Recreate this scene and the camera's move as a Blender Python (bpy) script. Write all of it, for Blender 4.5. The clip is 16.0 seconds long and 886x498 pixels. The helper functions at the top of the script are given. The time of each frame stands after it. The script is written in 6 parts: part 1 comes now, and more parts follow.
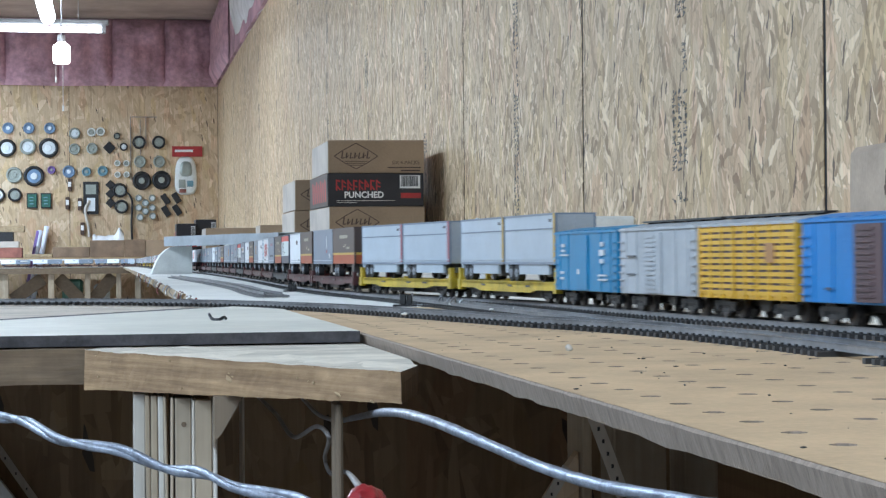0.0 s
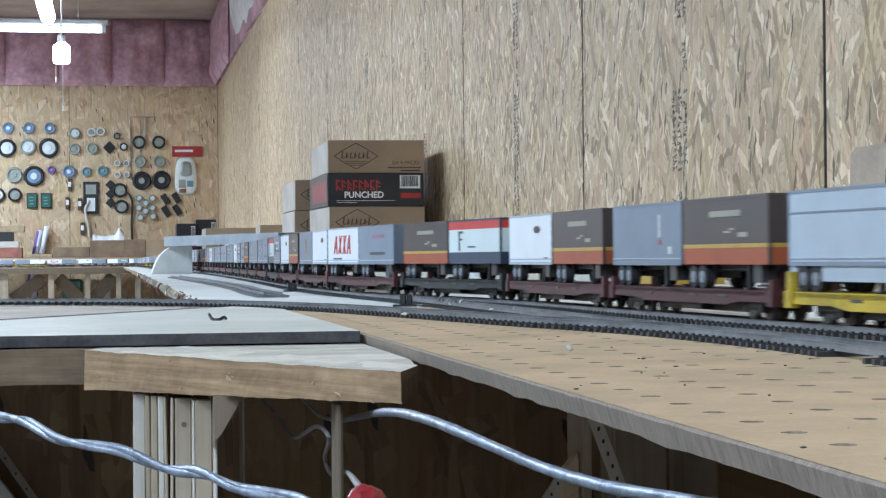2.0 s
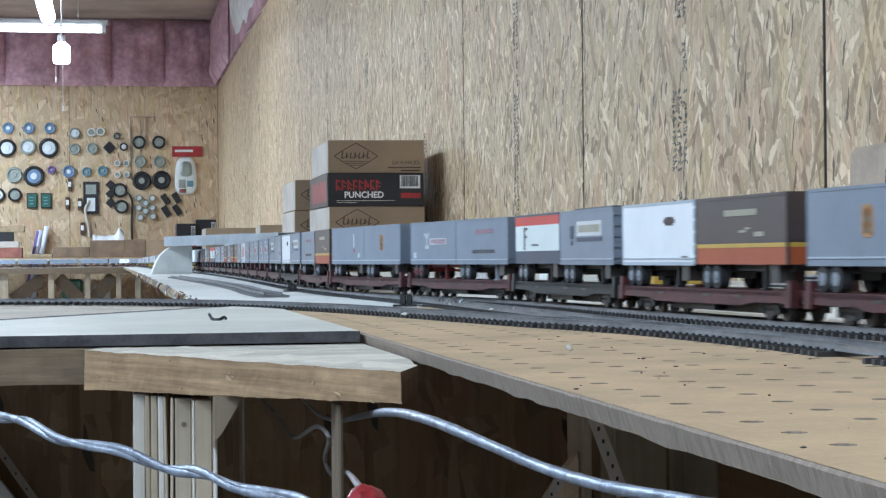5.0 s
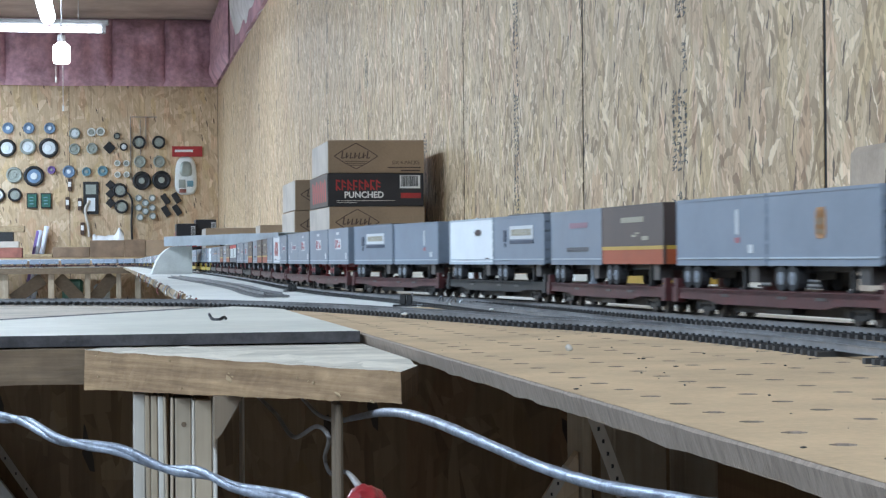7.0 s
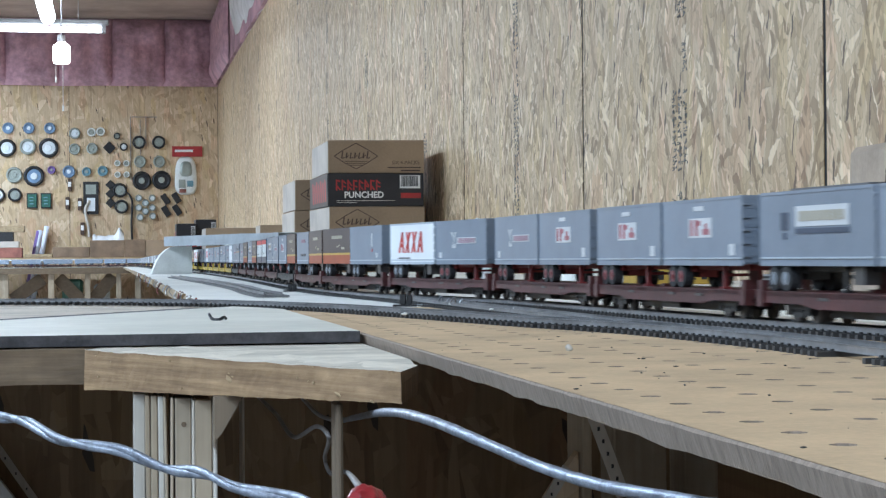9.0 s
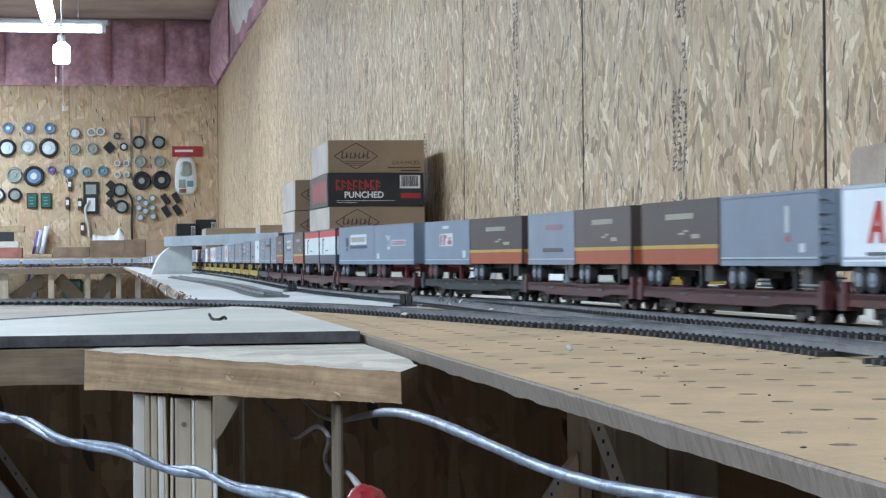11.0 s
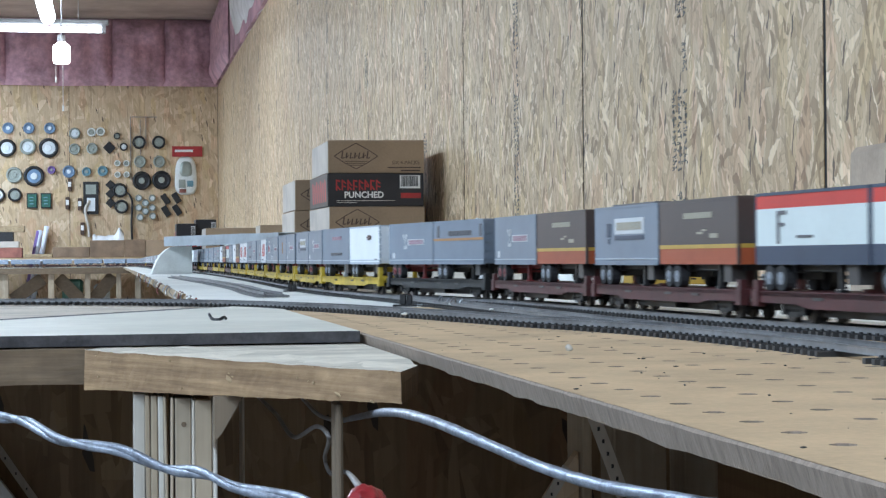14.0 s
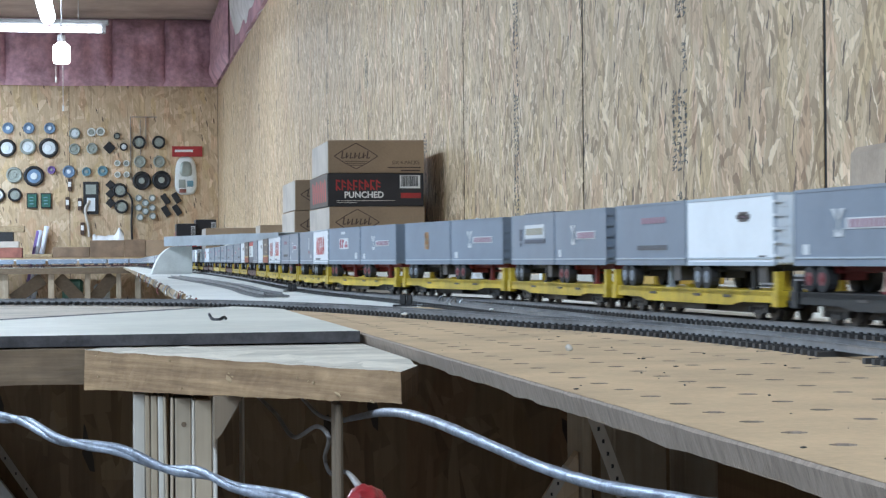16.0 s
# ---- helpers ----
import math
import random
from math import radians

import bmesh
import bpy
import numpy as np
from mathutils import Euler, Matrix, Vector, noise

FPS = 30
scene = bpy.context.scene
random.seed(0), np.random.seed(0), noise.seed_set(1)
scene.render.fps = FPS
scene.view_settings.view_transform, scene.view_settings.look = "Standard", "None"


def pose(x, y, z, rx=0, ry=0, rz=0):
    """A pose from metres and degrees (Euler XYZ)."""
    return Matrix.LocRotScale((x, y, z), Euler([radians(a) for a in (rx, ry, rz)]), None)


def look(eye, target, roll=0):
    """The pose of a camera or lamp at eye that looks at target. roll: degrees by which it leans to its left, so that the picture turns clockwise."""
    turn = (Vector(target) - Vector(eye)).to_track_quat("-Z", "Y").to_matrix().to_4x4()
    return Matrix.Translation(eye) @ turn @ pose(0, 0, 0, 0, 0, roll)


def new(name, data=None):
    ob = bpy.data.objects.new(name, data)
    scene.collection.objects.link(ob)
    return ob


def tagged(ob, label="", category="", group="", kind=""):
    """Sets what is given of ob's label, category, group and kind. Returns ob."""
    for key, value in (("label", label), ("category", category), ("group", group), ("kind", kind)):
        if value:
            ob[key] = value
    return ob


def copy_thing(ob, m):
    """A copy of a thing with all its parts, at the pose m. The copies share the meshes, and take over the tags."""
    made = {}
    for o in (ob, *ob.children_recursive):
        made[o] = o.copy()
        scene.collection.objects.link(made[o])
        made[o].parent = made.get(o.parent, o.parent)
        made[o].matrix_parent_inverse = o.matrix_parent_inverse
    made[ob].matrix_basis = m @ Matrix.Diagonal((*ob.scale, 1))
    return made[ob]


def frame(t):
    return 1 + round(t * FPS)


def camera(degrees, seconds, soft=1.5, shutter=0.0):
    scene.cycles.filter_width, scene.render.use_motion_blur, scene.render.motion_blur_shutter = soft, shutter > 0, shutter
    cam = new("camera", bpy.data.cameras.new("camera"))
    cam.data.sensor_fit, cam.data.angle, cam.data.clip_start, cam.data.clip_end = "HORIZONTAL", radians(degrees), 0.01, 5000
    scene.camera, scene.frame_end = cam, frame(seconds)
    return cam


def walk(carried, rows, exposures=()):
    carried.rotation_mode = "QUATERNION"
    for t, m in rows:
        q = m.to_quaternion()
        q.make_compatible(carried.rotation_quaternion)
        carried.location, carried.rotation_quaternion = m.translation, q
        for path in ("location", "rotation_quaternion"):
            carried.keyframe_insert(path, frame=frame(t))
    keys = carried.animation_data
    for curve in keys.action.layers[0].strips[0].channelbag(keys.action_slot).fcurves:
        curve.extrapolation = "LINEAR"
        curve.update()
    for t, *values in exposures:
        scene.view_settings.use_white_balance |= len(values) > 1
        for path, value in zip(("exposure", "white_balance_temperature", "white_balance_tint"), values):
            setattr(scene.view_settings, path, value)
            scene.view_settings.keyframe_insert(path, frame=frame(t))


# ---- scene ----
B = 0.945            # top of the layout boards
EYE = B + 0.0351     # height of the lens
WX = 0.8675          # plane of the long sheathed wall
BY = 15.90           # plane of the end wall
TOP = EYE + 1.457    # upper edge of the wall sheathing
CEIL = 2.98
yaw, tilt = radians(9.8866), radians(0.2749)
eye = Vector((0, 0, EYE))
ahead = Vector((math.sin(yaw) * math.cos(tilt), math.cos(yaw) * math.cos(tilt), math.sin(tilt)))
cam = camera(26.366, 16.0, soft=1.3, shutter=0.4)
stand = look(eye, eye + ahead, -0.5077)
walk(cam, [(0.0, stand), (16.0, stand)], exposures=[(0.0, 0.66, 6080, 10), (16.0, 0.66, 6080, 10)])

# ---- light ----
world = bpy.data.worlds.new("room_world")
world.use_nodes = True
world.node_tree.nodes["Background"].inputs[0].default_value = (0.75, 0.85, 1.0, 1)
world.node_tree.nodes["Background"].inputs[1].default_value = 0.05
scene.world = world
TUBE_COLOR = (0.69, 0.845, 1.0)


# ---- materials ----
def nodes_of(name):
    m = bpy.data.materials.new(name)
    m.use_nodes = True
    nt = m.node_tree
    return m, nt.nodes, nt.links, nt.nodes["Principled BSDF"]


def ramp(nd, stops):
    r = nd.new("ShaderNodeValToRGB")
    e = r.color_ramp.elements
    while len(e) < len(stops):
        e.new(0.5)
    for k, (p, c) in enumerate(stops):
        e[k].position, e[k].color = p, (*c, 1)
    return r


def coords(nd, ln, scale=(1, 1, 1), rot=(0, 0, 0), space="Object"):
    tc, mp = nd.new("ShaderNodeTexCoord"), nd.new("ShaderNodeMapping")
    mp.inputs["Scale"].default_value = scale
    mp.inputs["Rotation"].default_value = rot
    ln.new(tc.outputs[space], mp.inputs[0])
    return mp.outputs[0]


def noise_tex(nd, ln, vec, scale, detail=5, rough=0.6):
    n = nd.new("ShaderNodeTexNoise")
    n.inputs["Scale"].default_value, n.inputs["Detail"].default_value, n.inputs["Roughness"].default_value = scale, detail, rough
    ln.new(vec, n.inputs["Vector"])
    return n.outputs["Fac"]


def mix(nd, ln, fac, a, b, how="MIX"):
    x = nd.new("ShaderNodeMix")
    x.data_type, x.blend_type = "RGBA", how
    for sock, v in ((x.inputs[0], fac), (x.inputs[6], a), (x.inputs[7], b)):
        if isinstance(v, (int, float)):
            sock.default_value = v
        elif isinstance(v, tuple):
            sock.default_value = (*v, 1)
        else:
            ln.new(v, sock)
    return x.outputs[2]


def bump(nd, ln, bsdf, height, strength, dist):
    b = nd.new("ShaderNodeBump")
    b.inputs["Strength"].default_value, b.inputs["Distance"].default_value = strength, dist
    ln.new(height, b.inputs["Height"])
    ln.new(b.outputs[0], bsdf.inputs["Normal"])


def paint(name, color, rough=0.5, metal=0.0, vary=0.18, big=9.0, fine=160.0, bumps=0.15, depth=0.0006, stretch=(1, 1, 1), each=0.0):
    """A surface of one colour with soiling at two scales and fine relief."""
    m, nd, ln, bs = nodes_of(name)
    v = coords(nd, ln, stretch)
    n1, n2 = noise_tex(nd, ln, v, big), noise_tex(nd, ln, v, fine, 3)
    dark = tuple(c * (1 - vary * 1.6) for c in color)
    light = tuple(min(1, c * (1 + vary * 0.7)) for c in color)
    r1 = ramp(nd, [(0.3, dark), (0.62, light)])
    ln.new(n1, r1.inputs[0])
    r2 = ramp(nd, [(0.3, (1 - vary, 1 - vary, 1 - vary)), (0.7, (1, 1, 1))])
    ln.new(n2, r2.inputs[0])
    col = mix(nd, ln, 1.0, r1.outputs[0], r2.outputs[0], "MULTIPLY")
    if each:
        oi = nd.new("ShaderNodeObjectInfo")
        r3 = ramp(nd, [(0.0, (1 - each,) * 3), (1.0, (1, 1, 1))])
        ln.new(oi.outputs["Random"], r3.inputs[0])
        col = mix(nd, ln, 1.0, col, r3.outputs[0], "MULTIPLY")
    ln.new(col, bs.inputs["Base Color"])
    bs.inputs["Roughness"].default_value, bs.inputs["Metallic"].default_value = rough, metal
    bump(nd, ln, bs, n2, bumps, depth)
    return m


FINE_FLAKES = ((0.06, 26, 8, 0), (0.9, 24, 9.5, 0.62), (-0.8, 26, 9, 0.70), (0.4, 60, 14, 0.72), (-1.1, 34, 12, 0.86), (0.0, 110, 10, 0.80))
BROAD_FLAKES = ((0.1, 40, 10, 0), (0.75, 44, 11, 0.45), (-0.65, 42, 11, 0.55), (0.35, 50, 12, 0.60), (-0.35, 54, 13, 0.62), (1.05, 60, 15, 0.74), (-1.0, 58, 14, 0.78), (0.5, 80, 12, 0.80), (-0.45, 84, 13, 0.82))


def osb(name, u=1, tone=1.0, size=1.0, tint=(1, 1, 1), plain=0.0, slits=0.955, flakes=FINE_FLAKES, edge=0.0):
    """Strand board: flakes lying along z, in three slants, over a darker ground. u: the horizontal axis of the sheet (0 x, 1 y)."""
    m, nd, ln, bs = nodes_of(name)
    tc, sep, com = nd.new("ShaderNodeTexCoord"), nd.new("ShaderNodeSeparateXYZ"), nd.new("ShaderNodeCombineXYZ")
    oi, add = nd.new("ShaderNodeObjectInfo"), nd.new("ShaderNodeVectorMath")
    ln.new(tc.outputs["Object"], sep.inputs[0])
    ln.new(sep.outputs[u], com.inputs[0])
    ln.new(sep.outputs[2], com.inputs[1])
    com2 = nd.new("ShaderNodeCombineXYZ")
    mul = nd.new("ShaderNodeMath")
    mul.operation = "MULTIPLY"
    mul.inputs[1].default_value = 37.0
    ln.new(oi.outputs["Random"], mul.inputs[0])
    ln.new(mul.outputs[0], com2.inputs[0])
    ln.new(mul.outputs[0], com2.inputs[1])
    ln.new(com.outputs[0], add.inputs[0])
    ln.new(com2.outputs[0], add.inputs[1])
    base = add.outputs[0]
    if edge:
        wav, sub, scl, put_on = nd.new("ShaderNodeTexNoise"), nd.new("ShaderNodeVectorMath"), nd.new("ShaderNodeVectorMath"), nd.new("ShaderNodeVectorMath")
        wav.inputs["Scale"].default_value, wav.inputs["Detail"].default_value = 55.0, 3.0
        ln.new(base, wav.inputs["Vector"])
        sub.operation, scl.operation = "SUBTRACT", "SCALE"
        sub.inputs[1].default_value = (0.5, 0.5, 0.5)
        scl.inputs["Scale"].default_value = 0.014
        ln.new(wav.outputs["Color"], sub.inputs[0])
        ln.new(sub.outputs[0], scl.inputs[0])
        ln.new(base, put_on.inputs[0])
        ln.new(scl.outputs[0], put_on.inputs[1])
        base = put_on.outputs[0]
    layers = []
    for rot, sx, sy, _ in flakes + ((0.2, 120, 26, 0), (0.05, 22, 7, 0)):
        mp = nd.new("ShaderNodeMapping")
        mp.vector_type = "TEXTURE"
        mp.inputs["Rotation"].default_value = (0, 0, rot)
        mp.inputs["Scale"].default_value = (1 / (sx * size), 1 / (sy * size), 1)
        ln.new(base, mp.inputs[0])
        vo = nd.new("ShaderNodeTexVoronoi")
        vo.voronoi_dimensions = "2D"
        vo.inputs["Scale"].default_value = 1.0
        ln.new(mp.outputs[0], vo.inputs["Vector"])
        s = nd.new("ShaderNodeSeparateColor")
        ln.new(vo.outputs["Color"], s.inputs[0])
        rim = None
        # Paints a thin shadow line round every flake; edge sets its darkness.
        if edge:
            ve = nd.new("ShaderNodeTexVoronoi")
            ve.voronoi_dimensions, ve.feature = "2D", "DISTANCE_TO_EDGE"
            ve.inputs["Scale"].default_value = 1.0
            ln.new(mp.outputs[0], ve.inputs["Vector"])
            rim = ramp(nd, [(0.0, (1 - edge,) * 3), (0.10, (1, 1, 1))])
            ln.new(ve.outputs["Distance"], rim.inputs[0])
        layers.append((s.outputs[0], s.outputs[1], rim))
    t = tone
    cols = [(0.0, (0.27 * t, 0.19 * t, 0.115 * t)), (0.2, (0.43 * t, 0.33 * t, 0.21 * t)), (0.6, (0.53 * t, 0.425 * t, 0.285 * t)), (0.85, (0.60 * t, 0.49 * t, 0.345 * t)), (1.0, (0.78 * t, 0.69 * t, 0.53 * t))]
    outs = []
    for val, pick, rim in layers:
        r = ramp(nd, [(p, tuple((a + (g * t - a) * plain) * b for a, b, g in zip(c, tint, (0.53, 0.425, 0.285)))) for p, c in cols])
        ln.new(val, r.inputs[0])
        outs.append(mix(nd, ln, 1.0, r.outputs[0], rim.outputs[0], "MULTIPLY") if rim else r.outputs[0])

    def gate(sock, lo):
        g = nd.new("ShaderNodeMath")
        g.operation = "GREATER_THAN"
        g.inputs[1].default_value = lo
        ln.new(sock, g.inputs[0])
        return g.outputs[0]
    c = outs[0]
    for k in range(1, len(flakes)):
        c = mix(nd, ln, gate(layers[k][1], flakes[k][3]), c, outs[k])
    c = mix(nd, ln, gate(layers[-2][1], slits), c, tuple(q * t for q in (0.13, 0.09, 0.06)))
    hue = ramp(nd, [(0.0, (1.0, 0.90, 0.86)), (0.3, (1.0, 1.0, 1.0)), (0.7, (1.0, 1.0, 1.0)), (1.0, (1.0, 0.97, 0.84))])
    ln.new(layers[-1][0], hue.inputs[0])
    c = mix(nd, ln, 1.0, c, hue.outputs[0], "MULTIPLY")
    grain = noise_tex(nd, ln, coords(nd, ln, (160, 160, 9)), 1.0, 3)
    gr = ramp(nd, [(0.3, (0.80, 0.78, 0.75)), (0.6, (1, 1, 1))])
    ln.new(grain, gr.inputs[0])
    c = mix(nd, ln, 1.0, c, gr.outputs[0], "MULTIPLY")
    blot = noise_tex(nd, ln, coords(nd, ln), 1.3, 3)
    br = ramp(nd, [(0.3, (0.86, 0.84, 0.82)), (0.7, (1, 1, 1))])
    ln.new(blot, br.inputs[0])
    c = mix(nd, ln, 1.0, c, br.outputs[0], "MULTIPLY")
    ln.new(c, bs.inputs["Base Color"])
    bs.inputs["Roughness"].default_value = 0.62
    bump(nd, ln, bs, layers[1][0], 0.35, 0.002)
    return m


def wood(name, light, dark, along=0, scale=1.0, rough=0.65, each=0.25):
    """Sawn softwood with grain along one axis."""
    m, nd, ln, bs = nodes_of(name)
    st = [60 * scale, 60 * scale, 60 * scale]
    st[along] = 3.0 * scale
    v = coords(nd, ln, tuple(st))
    n1 = noise_tex(nd, ln, v, 1.0, 6, 0.65)
    r = ramp(nd, [(0.28, dark), (0.5, tuple((a + b) / 2 for a, b in zip(light, dark))), (0.66, light)])
    ln.new(n1, r.inputs[0])
    n2 = noise_tex(nd, ln, coords(nd, ln), 14 * scale, 4)
    r2 = ramp(nd, [(0.3, (0.72, 0.70, 0.68)), (0.65, (1, 1, 1))])
    ln.new(n2, r2.inputs[0])
    c = mix(nd, ln, 1.0, r.outputs[0], r2.outputs[0], "MULTIPLY")
    oi = nd.new("ShaderNodeObjectInfo")
    r3 = ramp(nd, [(0.0, (1 - each,) * 3), (1.0, (1, 1, 1))])
    ln.new(oi.outputs["Random"], r3.inputs[0])
    c = mix(nd, ln, 1.0, c, r3.outputs[0], "MULTIPLY")
    ln.new(c, bs.inputs["Base Color"])
    bs.inputs["Roughness"].default_value = rough
    bump(nd, ln, bs, n1, 0.3, 0.0008)
    return m


def glow(name, color, strength):
    m, nd, ln, bs = nodes_of(name)
    bs.inputs["Base Color"].default_value = (0.9, 0.9, 0.9, 1)
    bs.inputs["Emission Color"].default_value = (*color, 1)
    bs.inputs["Emission Strength"].default_value = strength
    return m


M_osb_y = osb("strand_board_long_wall", 1, 1.21, 1.35, (1.045, 1.0, 0.955), 0.0, 0.975, BROAD_FLAKES, 0.26)
# Tone is raised: colour makes up for weak lamp light on this wall.
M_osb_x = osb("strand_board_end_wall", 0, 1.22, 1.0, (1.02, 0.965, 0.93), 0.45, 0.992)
M_osb_dark = osb("strand_board_dark_brown", 0, 0.50, 1.4, (1.08, 0.86, 0.66), 0.35, 0.98)
M_seam = paint("dark_gap", (0.02, 0.02, 0.022), 0.9)
M_ink = paint("grey_ink", (0.20, 0.19, 0.18), 0.8, vary=0.4, fine=300, big=60)
M_pink = paint("pink_glass_wool", (0.58, 0.345, 0.405), 0.95, vary=0.26, big=3.2, fine=26, bumps=0.5, depth=0.012)
M_ceil = paint("brown_ceiling_board", (0.44, 0.34, 0.28), 0.8, vary=0.2, big=2)
M_plastic = paint("white_plastic_sheet", (0.84, 0.85, 0.87), 0.35, vary=0.12, big=12, bumps=0.6, depth=0.01)
M_floor = paint("grey_concrete", (0.27, 0.26, 0.25), 0.8, vary=0.25, big=1.5, fine=40)
M_peg = paint("brown_hardboard", (0.60, 0.425, 0.255), 0.66, vary=0.15, big=16, fine=420, bumps=0.35, depth=0.0004)
M_peg_edge = paint("fuzzy_grey_board_edge", (0.33, 0.26, 0.205), 0.95, vary=0.16, big=420, fine=1500, bumps=0.8, depth=0.001, stretch=(0.02, 1, 0.25))
M_whiteboard = paint("cream_melamine", (0.82, 0.815, 0.735), 0.38, vary=0.10, big=9, fine=90, bumps=0.05)
M_white_edge = paint("dark_board_edge", (0.09, 0.085, 0.09), 0.9, vary=0.3, big=60, fine=500, bumps=0.6)
M_white_top = paint("white_painted_board", (0.86, 0.85, 0.80), 0.7, vary=0.10, big=5, fine=120)
M_pine = wood("sawn_pine_x", (0.56, 0.41, 0.24), (0.36, 0.24, 0.12), 0)
M_pine_y = wood("sawn_pine_y", (0.50, 0.38, 0.23), (0.31, 0.21, 0.11), 1)
M_pine_z = wood("sawn_pine_z", (0.56, 0.46, 0.33), (0.34, 0.25, 0.16), 2)
M_grey_wood = wood("whitewashed_pine", (0.88, 0.85, 0.78), (0.60, 0.52, 0.42), 2)
M_spur = paint("stained_hardboard", (0.60, 0.525, 0.44), 0.75, vary=0.24, big=40, fine=300, stretch=(0.35, 1, 1))
M_beam = wood("split_pine_batten", (0.55, 0.365, 0.20), (0.24, 0.145, 0.075), 0, 5.0)
M_ledge = paint("dirty_whitewashed_pine", (0.68, 0.62, 0.52), 0.8, vary=0.24, big=26, fine=240, bumps=0.7, depth=0.001, stretch=(0.4, 1, 1))
M_beam_dark = wood("dark_brown_batten", (0.27, 0.19, 0.115), (0.14, 0.095, 0.055), 0, 5.0)
M_beam_end = wood("end_grain_pine", (0.27, 0.19, 0.12), (0.10, 0.065, 0.04), 2, 6.0)
M_tie = paint("black_plastic_tie", (0.045, 0.044, 0.045), 0.55, vary=0.35, big=90, each=0.4)
M_rail = paint("nickel_silver_rail", (0.42, 0.43, 0.45), 0.34, 0.85, vary=0.2, big=30, fine=300)
M_rail_side = paint("weathered_rail", (0.24, 0.24, 0.245), 0.45, 0.3, vary=0.25, big=30)
M_foam = paint("white_foam", (0.78, 0.79, 0.76), 0.8, vary=0.08, big=30, fine=300, bumps=0.4, depth=0.001)
M_steel = paint("galvanised_steel", (0.44, 0.49, 0.53), 0.42, 0.25, vary=0.12, big=14)
M_card = paint("brown_cardboard", (0.36, 0.255, 0.165), 0.8, vary=0.12, big=5, fine=200)
M_card_light = paint("pale_cardboard_side", (0.50, 0.44, 0.38), 0.8, vary=0.12, big=8)
M_black_card = paint("black_printed_card", (0.022, 0.020, 0.024), 0.45, vary=0.2, big=8)
M_red_ink = paint("red_print", (0.42, 0.03, 0.03), 0.5, vary=0.15, big=30)
M_white_ink = paint("white_print", (0.78, 0.77, 0.75), 0.5, vary=0.05, big=30)
M_brown_ink = paint("dark_brown_print", (0.10, 0.06, 0.045), 0.7, vary=0.2, big=30)
M_black = paint("black_plastic", (0.018, 0.018, 0.02), 0.45, vary=0.3, big=40)
M_wire = paint("silvery_clear_coated_wire", (0.40, 0.44, 0.52), 0.38, 0.5, vary=0.3, big=220, fine=900, bumps=0.5, depth=0.0006)
M_wire_thin = paint("grey_wire", (0.30, 0.28, 0.27), 0.45, 0.2, vary=0.2, big=60)
M_redcap = paint("red_plastic_cap", (0.36, 0.028, 0.035), 0.3, vary=0.2, big=150, fine=500)
M_tube = glow("fluorescent_tube_glow", (0.82, 0.92, 1.0), 12.0)
M_bulb = glow("lit_lamp_glass", (1.0, 0.97, 0.9), 9.0)
M_fixture = paint("grey_enamel", (0.30, 0.29, 0.30), 0.5, vary=0.12)


# ---- mesh helpers ----
def box_bm(bm, x0, x1, y0, y1, z0, z1, bev=0.0, mi=0):
    vs = [bm.verts.new(p) for p in ((x0, y0, z0), (x1, y0, z0), (x1, y1, z0), (x0, y1, z0), (x0, y0, z1), (x1, y0, z1), (x1, y1, z1), (x0, y1, z1))]
    fs = [bm.faces.new([vs[k] for k in q]) for q in ((3, 2, 1, 0), (4, 5, 6, 7), (0, 1, 5, 4), (1, 2, 6, 5), (2, 3, 7, 6), (3, 0, 4, 7))]
    for f in fs:
        f.material_index = mi
    if bev:
        es = list({e for f in fs for e in f.edges})
        bmesh.ops.bevel(bm, geom=es, offset=bev, segments=1, affect="EDGES", clamp_overlap=True)
    return fs


def cyl_bm(bm, p, axis, r, length, seg=12, r2=None, mi=0):
    """A cylinder from p along axis ('X','Y','Z')."""
    rot = {"X": Matrix.Rotation(radians(90), 4, "Y"), "Y": Matrix.Rotation(radians(-90), 4, "X"), "Z": Matrix.Identity(4)}[axis]
    m = Matrix.Translation(p) @ rot @ Matrix.Translation((0, 0, length / 2))
    g = bmesh.ops.create_cone(bm, cap_ends=True, segments=seg, radius1=r, radius2=r if r2 is None else r2, depth=length, matrix=m)
    for f in {f for v in g["verts"] for f in v.link_faces}:
        f.material_index = mi


def prism_bm(bm, pts, z0, z1, mi_side=0, mi_top=0):
    a = [bm.verts.new((x, y, z0)) for x, y in pts]
    b = [bm.verts.new((x, y, z1)) for x, y in pts]
    n = len(pts)
    f = bm.faces.new(b)
    f.material_index = mi_top
    bm.faces.new(a[::-1]).material_index = mi_side
    for k in range(n):
        bm.faces.new((a[k], a[(k + 1) % n], b[(k + 1) % n], b[k])).material_index = mi_side


def mesh_of(name, bm, *mats):
    me = bpy.data.meshes.new(name)
    bmesh.ops.recalc_face_normals(bm, faces=bm.faces)
    bm.to_mesh(me)
    bm.free()
    for m in mats:
        me.materials.append(m)
    return me


def part(name, bm, material, parent=None, label="", m=None):
    """One mesh object from a bmesh, under a thing or a part."""
    mats = material if isinstance(material, (list, tuple)) else (material,)
    ob = new(name, mesh_of(name, bm, *mats))
    if parent is not None:
        ob.parent = parent
    if m is not None:
        ob.matrix_basis = m
    if label:
        ob["label"] = label
    return ob


def block(name, dims, material, parent=None, label="", bev=0.0, m=None):
    bm = bmesh.new()
    box_bm(bm, *dims, bev=bev)
    return part(name, bm, material, parent, label, m)


